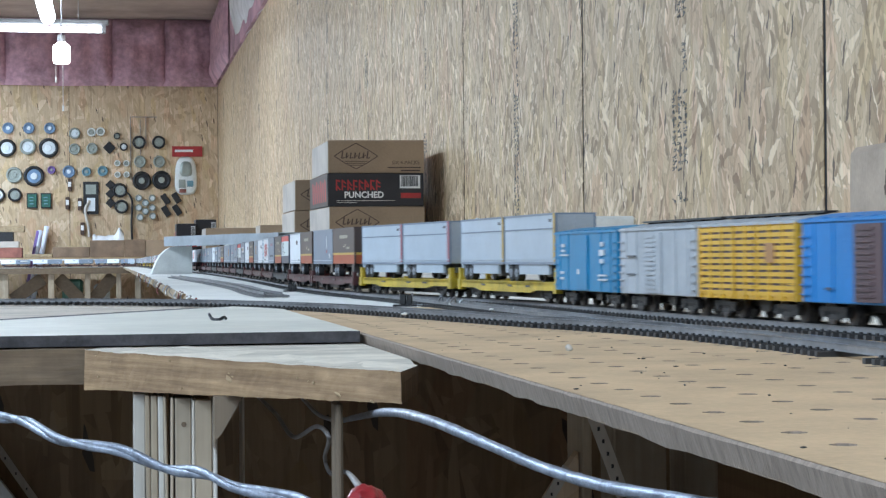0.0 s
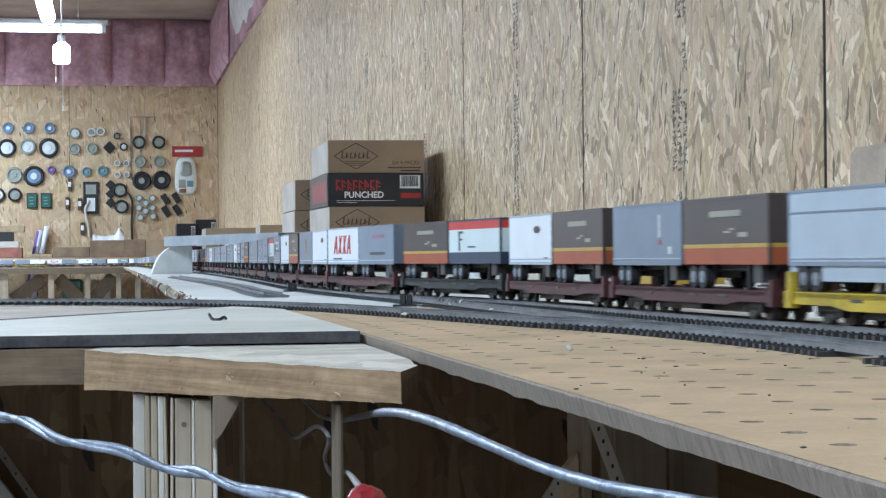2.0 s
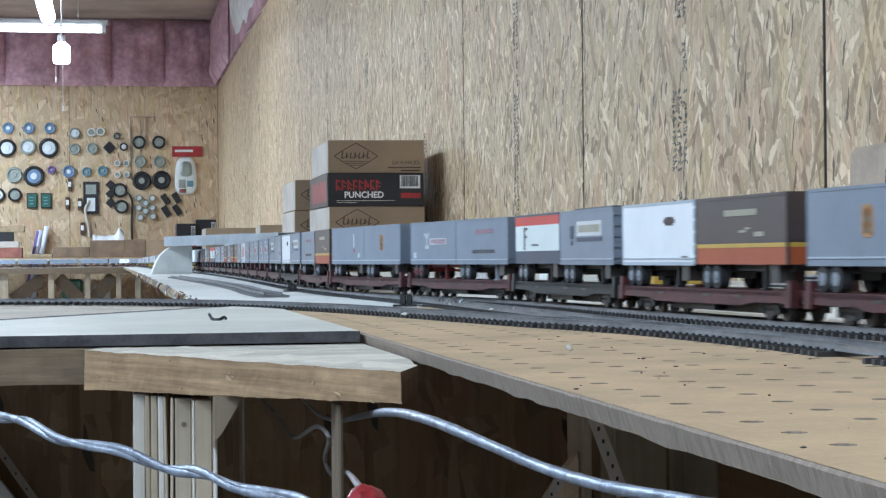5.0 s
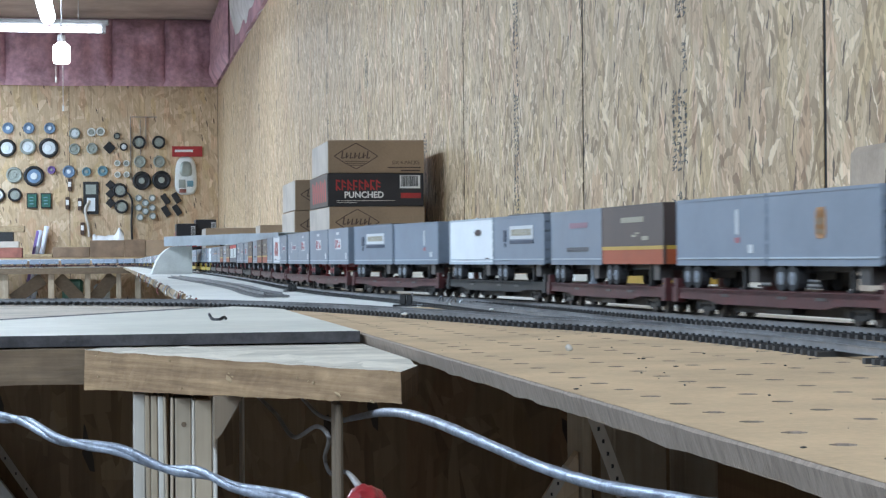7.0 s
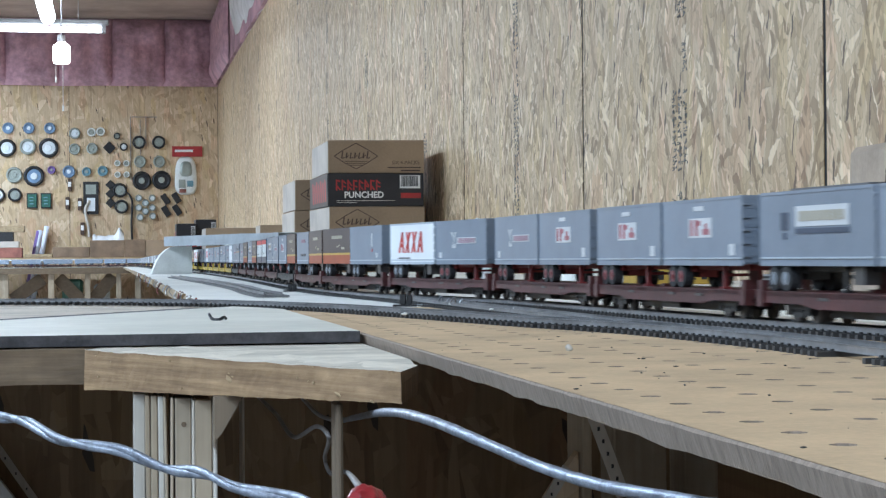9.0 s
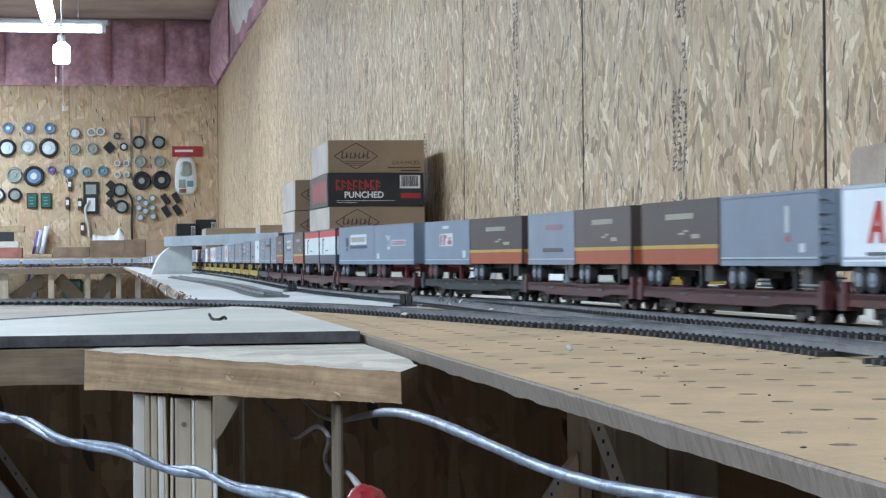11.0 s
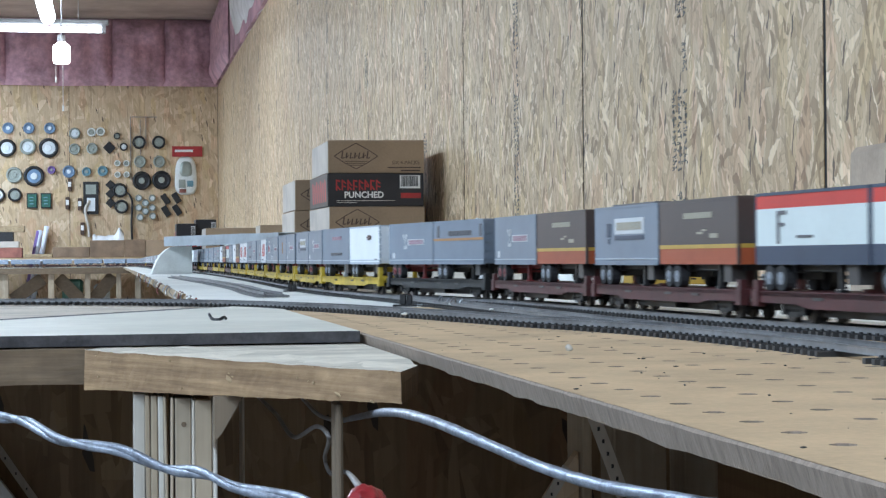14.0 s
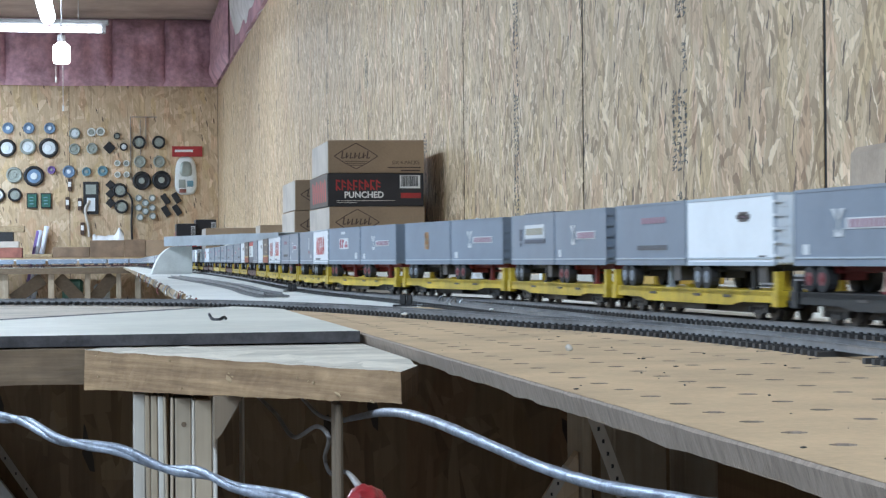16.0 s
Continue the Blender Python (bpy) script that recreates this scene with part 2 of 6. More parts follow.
def thing(name, m, label, category, group=""):
    ob = new(name)
    ob.empty_display_size = 0.05
    ob.matrix_basis = m
    return tagged(ob, label, category, group)


def setting(ob, label, category=""):
    return tagged(ob, label, category, "", "structure")


def tube_path(name, pts, r, material, parent=None, label="", seg=8, steps=10, wobble=0.0):
    """A round wire through the given points."""
    P = [Vector(p) for p in pts]
    line = []
    for k in range(len(P) - 1):
        p0, p1, p2, p3 = P[max(k - 1, 0)], P[k], P[k + 1], P[min(k + 2, len(P) - 1)]
        for s in range(steps):
            t = s / steps
            line.append(0.5 * ((2 * p1) + (p2 - p0) * t + (2 * p0 - 5 * p1 + 4 * p2 - p3) * t * t + (3 * p1 - p0 - 3 * p2 + p3) * t ** 3))
    line.append(P[-1])
    bm = bmesh.new()
    rings = []
    for k, p in enumerate(line):
        d = (line[min(k + 1, len(line) - 1)] - line[max(k - 1, 0)]).normalized()
        a = d.cross(Vector((0, 0.3, 1))).normalized()
        b = d.cross(a)
        rr = r * (1 + wobble * noise.noise(p * 260))
        rings.append([bm.verts.new(p + (a * math.cos(q) + b * math.sin(q)) * rr) for q in (2 * math.pi * j / seg for j in range(seg))])
    for a, b in zip(rings, rings[1:]):
        for j in range(seg):
            bm.faces.new((a[j], a[(j + 1) % seg], b[(j + 1) % seg], b[j])).smooth = True
    bm.faces.new(rings[0][::-1])
    bm.faces.new(rings[-1])
    return part(name, bm, material, parent, label)


# ---- room ----
XL, YN = -10.5, -8.6          # far left and near ends of the hall
floor = setting(block("floor", (XL, WX + 0.1, YN, BY + 0.1, -0.1, 0.0), M_floor), "grey concrete floor of the workshop", "floor")
ceiling = setting(block("ceiling", (XL, WX + 0.1, YN, BY + 0.1, CEIL, CEIL + 0.1), M_ceil), "brown board ceiling above the workshop", "ceiling")
wall_east = setting(block("wall_east", (WX + 0.0014, WX + 0.16, YN, BY + 0.16, 0.0, CEIL), M_seam), "long wall sheathed in upright strand board sheets", "wall")
wall_north = setting(block("wall_north", (XL, WX + 0.004, BY + 0.0042, BY + 0.16, 0.0, CEIL), M_seam), "end wall sheathed in strand board", "wall")
wall_west = setting(block("wall_west", (XL - 0.15, XL, YN, BY + 0.16, 0.0, CEIL), M_osb_dark), "plain strand board side wall", "wall")
wall_south = setting(block("wall_south", (XL - 0.15, WX + 0.16, YN - 0.15, YN, 0.0, CEIL), M_osb_dark), "plain strand board wall behind the viewer", "wall")
Y0 = 2.2203
# heights and columns of the mill stamps on the two sheets beside the near track
STAMPS = {0: [(1.063, 1.075, 3), (1.112, 1.232, 3), (1.264, 1.312, 1), (1.348, 1.41, 2)], 1: [(1.06, 1.18, 2), (1.20, 1.33, 2), (1.35, 1.41, 1), (1.43, 1.60, 2)]}
for k in range(-9, 12):
    y0, y1 = Y0 + 1.2192 * k, Y0 + 1.2192 * (k + 1)
    y1 = min(y1, BY)
    if y1 - y0 < 0.05:
        continue
    gap = 0.0055 if k in (-1, 0, 1, 2) else 0.0036
    p = block("panel", (0, 0.0012, gap, y1 - y0 - gap, 0, TOP), M_osb_y, wall_east, m=pose(WX, y0, 0))
    # grey mill stamps running up the middle of the sheet, illegible
    rnd = random.Random(40 + k)
    bm = bmesh.new()
    runs = STAMPS.get(k)
    if runs is None:
        runs, z = [], 1.02
        while z < TOP - 0.2:
            e = z + rnd.uniform(0.04, 0.16)
            runs.append((z, e, rnd.choice((1, 2, 2, 3))))
            z = e + rnd.uniform(0.03, 0.15)
    for z, e, wide in runs:
        while z < e:
            for q in range(wide):
                if rnd.random() < 0.86:
                    yy = 0.565 + q * 0.028 + rnd.uniform(0, 0.004)
                    for _ in range(5):
                        a, b = rnd.uniform(0, 0.018), rnd.uniform(0, 0.006)
                        if rnd.random() < 0.5:
                            box_bm(bm, -0.0006, 0.0002, yy + a, yy + a + 0.008, z + b, z + b + 0.0016)
                        else:
                            box_bm(bm, -0.0006, 0.0002, yy + a, yy + a + 0.004, z + b, z + b + 0.0042)
            z += 0.0098
    part("stamp", bm, M_ink, p, "blurred grey mill stamp")
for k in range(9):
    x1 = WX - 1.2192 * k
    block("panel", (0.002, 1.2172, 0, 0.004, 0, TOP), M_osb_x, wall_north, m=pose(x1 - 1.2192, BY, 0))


def batts(name, parent, n, place, seed, puff=1.0):
    """Glass wool batts stuffed above the sheathing."""
    rnd = random.Random(seed)
    for k in range(n):
        bm = bmesh.new()
        w, hgt = place(k, rnd)[1:]
        bmesh.ops.create_grid(bm, x_segments=14, y_segments=14, size=0.5)
        for v in bm.verts:
            x, y = v.co.x, v.co.y
            e = max(0, 1 - (max(abs(x), abs(y)) * 2) ** 6)
            v.co = Vector((x * w, -0.02 - 0.10 * puff * e - 0.05 * puff * e * noise.noise(Vector((x * 5, y * 5, k * 3.1 + seed))), y * hgt))
        for f in bm.faces:
            f.smooth = True
        part(name, bm, M_pink, parent, "pink glass wool batt", m=place(k, rnd)[0])


insul_n = setting(block("wall_insulation", (XL, WX, BY - 0.02, BY + 0.010, TOP + 0.002, CEIL), M_pink), "pink glass wool above the end wall's sheathing", "insulation")
batts("batt", insul_n, 8, lambda k, r: (pose(WX - 0.22 - 0.43 * k, BY - 0.01, (TOP + CEIL) / 2, 0, r.uniform(-1, 1)), 0.46, CEIL - TOP + 0.02), 3)
insul_e = setting(block("wall_insulation", (WX - 0.02, WX + 0.012, 6.5, BY - 0.03, TOP + 0.002, CEIL), M_pink), "pink glass wool above the long wall's sheathing", "insulation")
batts("batt", insul_e, 3, lambda k, r: (pose(WX - 0.01, BY - 0.5 - 0.62 * k, (TOP + CEIL) / 2, 0, 0, -90), 0.66, CEIL - TOP + 0.02), 5, 0.45)
bm = bmesh.new()
bmesh.ops.create_grid(bm, x_segments=40, y_segments=10, size=0.5)
for v in bm.verts:
    x, y = v.co.x, v.co.y
    v.co = Vector((-0.028 - 0.03 * noise.noise(Vector((x * 9, y * 4, 2))) - 0.03 * math.cos(y * 6), x * 4.4, y * 0.53))
    for f in v.link_faces:
        f.smooth = True
tagged(part("plastic_sheet", bm, M_plastic, None, m=pose(WX, 11.0, TOP + 0.262)), "crumpled white plastic sheet stapled above the wall panels", "plastic sheet")

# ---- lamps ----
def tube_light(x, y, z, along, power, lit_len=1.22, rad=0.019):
    t = thing("tube_light", pose(x, y, z, 0, 0, 0 if along == "X" else 90), "hanging fluorescent tube light, dull grey housing, lit; two seen, others added", "lamp", "tube lights")
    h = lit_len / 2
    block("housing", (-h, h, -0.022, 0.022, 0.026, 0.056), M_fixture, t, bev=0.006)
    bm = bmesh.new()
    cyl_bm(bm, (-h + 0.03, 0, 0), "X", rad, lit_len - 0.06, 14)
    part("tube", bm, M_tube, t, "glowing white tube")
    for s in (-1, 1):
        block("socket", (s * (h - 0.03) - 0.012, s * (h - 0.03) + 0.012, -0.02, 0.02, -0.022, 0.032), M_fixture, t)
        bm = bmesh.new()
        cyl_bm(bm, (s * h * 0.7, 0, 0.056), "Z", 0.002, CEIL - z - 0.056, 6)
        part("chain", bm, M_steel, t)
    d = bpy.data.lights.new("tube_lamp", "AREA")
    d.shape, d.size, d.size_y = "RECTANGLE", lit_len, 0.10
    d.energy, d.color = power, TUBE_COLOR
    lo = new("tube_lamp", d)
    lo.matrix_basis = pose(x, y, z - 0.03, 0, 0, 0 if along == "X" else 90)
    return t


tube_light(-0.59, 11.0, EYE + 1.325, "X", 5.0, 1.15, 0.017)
# This tube is drawn thick, its shape standing for the glare around it.
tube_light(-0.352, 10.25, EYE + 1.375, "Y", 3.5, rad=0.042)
# Unseen tubes, added at made-up places to brighten the hall and decks.
for x, y, w in ((-1.6, 5.6, 66), (-1.6, 1.6, 42), (-1.6, -2.6, 60), (-4.6, 9.0, 100), (-4.6, 3.5, 70), (-4.6, -2.0, 66), (-5.2, 13.3, 130), (-2.6, 9.6, 82), (-0.6, -1.7, 46)):
    tube_light(x, y, 2.62, "Y", w)
# Two more unseen tubes, added close to the end wall to brighten it.
tube_light(-1.75, 14.2, 2.66, "X", 62)
tube_light(-3.4, 14.2, 2.66, "X", 62)
hang = thing("pull_chain_lamp", pose(-0.262, 10.2, EYE + 1.105) @ Matrix.Scale(0.84, 4), "lit glass jar lamp hanging with two pull cords", "lamp")
bm = bmesh.new()
prof = ((0.02, 0.07), (0.028, 0.06), (0.05, 0.045), (0.054, 0.03), (0.054, -0.05), (0.046, -0.068), (0.0, -0.074))
rings = [[bm.verts.new((r * math.cos(a), r * math.sin(a), z)) for a in (math.pi * j / 8 for j in range(16))] for r, z in prof[:-1]]
for a, b in zip(rings, rings[1:]):
    for j in range(16):
        bm.faces.new((a[j], a[(j + 1) % 16], b[(j + 1) % 16], b[j])).smooth = True
bm.faces.new(rings[-1][::-1])
part("glass", bm, M_bulb, hang, "glowing white glass")
bm = bmesh.new()
cyl_bm(bm, (0, 0, 0.06), "Z", 0.024, 0.05, 12)
cyl_bm(bm, (0, 0, 0.11), "Z", 0.004, (CEIL - EYE - 1.105) / 0.84 - 0.11, 8)
part("holder", bm, M_fixture, hang)
for dx, ln_ in ((-0.035, 0.16), (0.008, 0.34)):
    bm = bmesh.new()
    cyl_bm(bm, (dx, -0.02, -ln_), "Z", 0.0022, ln_ - 0.04, 6)
    cyl_bm(bm, (dx, -0.02, -ln_ - 0.03), "Z", 0.006, 0.035, 8)
    part("pull_cord", bm, M_white_ink, hang)

# ---- layout boards ----
SAG = 0.013          # fall of the line towards the end wall


def fall(y):
    return -SAG * min(1.0, max(0.0, (y - 5.6) / 9.35))


def pegboard(x0, x1, y0, y1, step=0.0254, r=0.0028):
    """Perforated hardboard: real holes on a one inch grid, with thickness."""
    gx, gy = 0.1324, 0.3314
    V, F, MI = [], [], []

    def quad(a, b, c, d, mi=0):
        F.append((a, b, c, d))
        MI.append(mi)
    i0, i1 = math.ceil((x0 - gx + 0.003) / step), math.floor((x1 - gx - 0.003) / step)
    j0, j1 = math.ceil((y0 - gy + 0.003) / step), math.floor((y1 - gy - 0.003) / step)
    for i in range(i0, i1 + 1):
        for j in range(j0, j1 + 1):
            cx, cy = gx + i * step, gy + j * step
            if cx < x0 or cx > x1 or cy < y0 or cy > y1:
                continue
            ax, bx = (x0 if i == i0 else cx - step / 2), (x1 if i == i1 else cx + step / 2)
            ay, by = (y0 if j == j0 else cy - step / 2), (y1 if j == j1 else cy + step / 2)
            b0 = len(V)
            V += [(bx, cy, 0), (bx, by, 0), (cx, by, 0), (ax, by, 0), (ax, cy, 0), (ax, ay, 0), (cx, ay, 0), (bx, ay, 0)]
            for k in range(8):
                a = math.pi * k / 4
                V.append((cx + r * math.cos(a), cy + r * math.sin(a), 0))
            for k in range(8):
                a = math.pi * k / 4
                V.append((cx + r * math.cos(a), cy + r * math.sin(a), -0.005))
            for k in range(8):
                n = (k + 1) % 8
                quad(b0 + k, b0 + n, b0 + 8 + n, b0 + 8 + k)
                quad(b0 + 8 + k, b0 + 8 + n, b0 + 16 + n, b0 + 16 + k, 1)
    me = bpy.data.meshes.new("pegboard")
    me.from_pydata(V, [], F)
    me.polygons.foreach_set("material_index", MI)
    for m in (M_peg, M_peg_edge):
        me.materials.append(m)
    bm = bmesh.new()
    bm.from_mesh(me)
    bmesh.ops.remove_doubles(bm, verts=bm.verts, dist=1e-5)
    bm.to_mesh(me)
    bm.free()
    return me


PEGX, PEGX1 = 0.1165, 0.326
PEG = (0.16, 1.34)
peg = setting(new("pegboard_deck", pegboard(PEGX, PEGX1, *PEG)), "tan perforated hardboard deck with rows of holes", "board")
peg.location.z = B
# ragged sawn edge along the aisle, and the underside
bm = bmesh.new()
n = 420
for k in range(n):
    y0, y1 = -2.0 + 3.34 * k / n, -2.0 + 3.34 * (k + 1) / n
    def rag(y):
        return 0.0005 * noise.noise(Vector((y * 90, 0, 0))) + 0.0007 * noise.noise(Vector((y * 700, 5, 0)))
    def low(y):
        return -0.0056 - 0.0010 * abs(noise.noise(Vector((y * 260, 2, 0)))) - 0.0008 * max(0, noise.noise(Vector((y * 900, 9, 0))))
    v = [bm.verts.new(p) for p in ((PEGX, y0, -0.0001), (PEGX, y1, -0.0001), (PEGX - 0.0006 + rag(y1), y1, -0.0008), (PEGX - 0.0006 + rag(y0), y0, -0.0008),
                                   (PEGX + 0.001 + rag(y1), y1, low(y1)), (PEGX + 0.001 + rag(y0), y0, low(y0)))]
    bm.faces.new((v[0], v[1], v[2], v[3]))
    bm.faces.new((v[3], v[2], v[4], v[5]))
bmesh.ops.remove_doubles(bm, verts=bm.verts, dist=1e-6)
part("sawn_edge", bm, M_peg_edge, peg, "fuzzy grey sawn edge")
bm = bmesh.new()
v = [bm.verts.new(p) for p in ((PEGX + 0.001, -2, -0.0055), (PEGX1, -2, -0.0055), (PEGX1, 1.34, -0.0055), (PEGX + 0.001, 1.34, -0.0055))]
bm.faces.new(v)
part("underside", bm, M_peg, peg)
block("deck_board", (PEGX + 0.0002, PEGX1, -2.0, PEG[0], -0.005, 0.0), M_peg, peg)

def deck(name, pts, top, thick, mats, label):
    bm = bmesh.new()
    prism_bm(bm, pts, top - thick, top, 0, 1)
    return setting(part(name, bm, mats), label, "board")


deck("near_wall_deck", [(PEGX1 + 0.0005, YN), (WX - 0.004, YN), (WX - 0.004, 1.3405), (PEGX1 + 0.0005, 1.3405)], B - 0.0004, 0.018, (M_peg_edge, M_white_top), "white painted board deck along the wall")
deck("rear_entry_deck", [(PEGX, YN), (PEGX1, YN), (PEGX1, -2.001), (PEGX, -2.001)], B, 0.018, (M_peg_edge, M_peg), "tan board deck behind the viewer")
deck("white_deck", [(0.072, 1.678), (0.125, 1.3415), (WX - 0.004, 1.3415), (WX - 0.004, 5.6), (0.075, 5.6)], B - 0.0006, 0.012, (M_pine_y, M_white_top), "white painted board deck carrying the main line")
bm = bmesh.new()
ends = [[bm.verts.new((x, y, B - 0.0006 + z)) for x, z in ((0.075, 0.0), (WX - 0.004, 0.0), (WX - 0.004, -0.012), (0.075, -0.012))] for y in (5.6,)]
ends.append([bm.verts.new((x, 14.95, B - 0.0006 - SAG + z)) for x, z in ((0.075, 0.0), (WX - 0.004, 0.0), (WX - 0.004, -0.012), (0.075, -0.012))])
for k in range(4):
    bm.faces.new((ends[0][k], ends[0][(k + 1) % 4], ends[1][(k + 1) % 4], ends[1][k])).material_index = 1 if k == 0 else 0
bm.faces.new(ends[0][::-1])
bm.faces.new(ends[1])
setting(part("white_deck_rear", bm, (M_pine_y, M_white_top)), "white painted board deck dipping towards the end wall", "board")
deck("far_deck", [(-9.6, 14.951), (WX - 0.004, 14.951), (WX - 0.004, 15.66), (-9.6, 15.66)], B - 0.0006 - SAG, 0.02, (M_pine, M_white_top), "white painted shelf deck across the hall")
deck("spur_deck", [(-2.6, 0.93), (PEGX - 0.0005, 0.93), (PEGX - 0.0005, 1.40), (0.0715, 1.677), (-2.6, 1.677)], B - 0.0008, 0.004, (M_peg_edge, M_spur), "stained brown hardboard deck of the side spur")
wb = deck("cream_panel", [(0.114, 0.884), (0.1142, 1.30), (0.089, 1.391), (-0.207, 0.884)], B + 0.0012, 0.0052, (M_white_edge, M_whiteboard), "glossy cream panel with a dark chipped edge lying on the deck")

# Dark sheet on the deck, coloured to draw the shadow gap behind the panel.
deck("panel_gap", [(-0.2082, 0.8850), (0.0880, 1.3925), (0.0515, 1.4140), (-0.2447, 0.9065)], B - 0.0004, 0.0006, (M_white_edge, M_white_edge), "dark strip laid for the shadow gap behind the cream panel")
# ---- tracks ----
def smooth_line(pts, step=0.01):
    """A smooth plan line through points, sampled evenly."""
    P = [Vector(p) for p in pts]
    out = []
    for k in range(len(P) - 1):
        p0 = P[k - 1] if k else 2 * P[0] - P[1]
        p3 = P[k + 2] if k + 2 < len(P) else 2 * P[-1] - P[-2]
        p1, p2 = P[k], P[k + 1]
        d1 = (p2 - p1).length
        m1 = (p2 - p0) / max(1e-6, (p2 - p1).length + (p1 - p0).length) * d1
        m2 = (p3 - p1) / max(1e-6, (p3 - p2).length + (p2 - p1).length) * d1
        c = max(2, int(d1 / step))
        for s in range(c):
            t = s / c
            out.append((2 * t ** 3 - 3 * t * t + 1) * p1 + (t ** 3 - 2 * t * t + t) * m1 + (-2 * t ** 3 + 3 * t * t) * p2 + (t ** 3 - t * t) * m2)
    out.append(P[-1])
    return out


class Line:
    def __init__(self, pts, step=0.01):
        self.p = smooth_line(pts, step)
        self.s = [0.0]
        for a, b in zip(self.p, self.p[1:]):
            self.s.append(self.s[-1] + (b - a).length)
        self.xs, self.ys = [p.x for p in self.p], [p.y for p in self.p]

    def at(self, s):
        return Vector((float(np.interp(s, self.s, self.xs)), float(np.interp(s, self.s, self.ys))))

    def way(self, s):
        return (self.at(s + 0.012) - self.at(s - 0.012)).normalized()


main_pts = [(0.345, -8.4), (0.345, 0.1), (0.345, 0.3), (0.3378, 0.5), (0.3206, 0.7), (0.3047, 0.9), (0.2949, 1.1), (0.2859, 1.3), (0.2557, 1.5),
            (0.2232, 1.7), (0.2135, 1.9), (0.212, 2.2), (0.219, 2.6), (0.226, 3.0), (0.235, 3.8), (0.236, 4.9), (0.227, 5.8), (0.216, 7.0), (0.206, 8.5), (0.20, 10.0), (0.20, 14.8)]
R_END = 0.52
for k in range(1, 9):
    a = radians(90 * k / 8)
    main_pts.append((0.20 - R_END + R_END * math.cos(a), 14.8 + R_END * math.sin(a)))
main_pts.append((-9.4, 14.8 + R_END))
MAIN = Line(main_pts)
S_REF = float(np.interp(0.5, MAIN.ys[:1000], MAIN.s[:1000]))
RAIL = B + 0.0047


def rail_mesh(line, s0, s1, off, step, z=0.0):
    prof = ((-0.0011, 0.0021), (0.0011, 0.0021), (0.0004, 0.0026), (0.0004, 0.0039), (0.00055, 0.0047), (-0.00055, 0.0047), (-0.0004, 0.0039), (-0.0004, 0.0026))
    V, F, MI = [], [], []
    c = max(2, int((s1 - s0) / step))
    for k in range(c + 1):
        s = s0 + (s1 - s0) * k / c
        p, d = line.at(s), line.way(s)
        nrm = Vector((d.y, -d.x))
        for u, w in prof:
            q = p + nrm * (off + u)
            V.append((q.x, q.y, B + w + z + fall(q.y)))
        if k:
            a, b = (k - 1) * 8, k * 8
            for j in range(8):
                F.append((a + j, a + (j + 1) % 8, b + (j + 1) % 8, b + j))
                MI.append(0 if j == 4 else 1)
    F += [tuple(range(8))[::-1], tuple(range(c * 8, c * 8 + 8))]
    MI += [1, 1]
    me = bpy.data.meshes.new("rail")
    me.from_pydata(V, [], F)
    me.polygons.foreach_set("material_index", MI)
    me.materials.append(M_rail)
    me.materials.append(M_rail_side)
    return me


bm = bmesh.new()
box_bm(bm, -0.0155, 0.0155, -0.0013, 0.0013, 0.0, 0.0019)
for s in (-1, 1):
    for q in (-1, 1):
        box_bm(bm, s * 0.00825 + q * 0.0014 - 0.0005, s * 0.00825 + q * 0.0014 + 0.0005, -0.0008, 0.0008, 0.0019, 0.0027)
bmesh.ops.recalc_face_normals(bm, faces=bm.faces)
tie_mesh = mesh_of("tie", bm, M_tie)
TIE = 0.0073


def lay_track(name, line, s0, s1, label, single=0, z=0.0, step=0.02, ties=True, tie_mat=M_tie, bare=(9, 9)):
    """A length of model track: two rails, and ties each on its own or, far off, joined."""
    t = tagged(new(name), label, "model track", "model tracks")
    for off in (-0.00825, 0.00825):
        r = new("rail", rail_mesh(line, s0, s1, off, step, z))
        r.parent = t
    if not ties:
        return t
    V, F = [], []
    base = [v.co.copy() for v in tie_mesh.vertices]
    polys = [tuple(p.vertices) for p in tie_mesh.polygons]
    rnd = random.Random(7)
    for k in range(int((s1 - s0) / TIE)):
        s = s0 + (k + 0.5) * TIE
        p, d = line.at(s), line.way(s)
        if bare[0] < p.y < bare[1]:
            continue
        turn = math.degrees(math.atan2(d.y, d.x)) - 90 + rnd.uniform(-1.2, 1.2)
        if k < single:
            o = new("tie", tie_mesh)
            o.parent = t
            o.matrix_basis = pose(p.x, p.y, B + z, 0, 0, turn)
        else:
            m = pose(p.x, p.y, B + z + fall(p.y), 0, 0, turn)
            b0 = len(V)
            use, pl = (base, polys) if p.y < 3 else (base[:8], polys[:6])
            V += [tuple(m @ v) for v in use]
            F += [tuple(b0 + q for q in f) for f in pl]
    if V:
        me = bpy.data.meshes.new("tie_run")
        me.from_pydata(V, [], F)
        me.materials.append(tie_mat)
        o = tagged(new("tie_run", me), kind="stuff")
        o.parent = t
    return t


NEAR = Line([(0.252, -8.3), (0.252, 0.3), (0.252, 0.56), (0.2525, 0.70), (0.2405, 0.83), (0.2125, 0.95), (0.178, 1.125), (0.127, 1.325), (0.031, 1.513), (-0.082, 1.597), (-0.25, 1.63), (-0.5, 1.635), (-2.5, 1.635)])
LINK = Line([(0.2465, 0.80), (0.243, 1.0), (0.2385, 1.25), (0.2335, 1.5), (0.2235, 1.69)])
SIDE = Line([(0.146, 1.76), (0.1445, 1.95), (0.150, 2.25), (0.147, 2.7), (0.138, 3.2), (0.124, 3.9)])
s_n = float(np.interp(0.30, NEAR.ys[:300 + 600], NEAR.s[:900]))

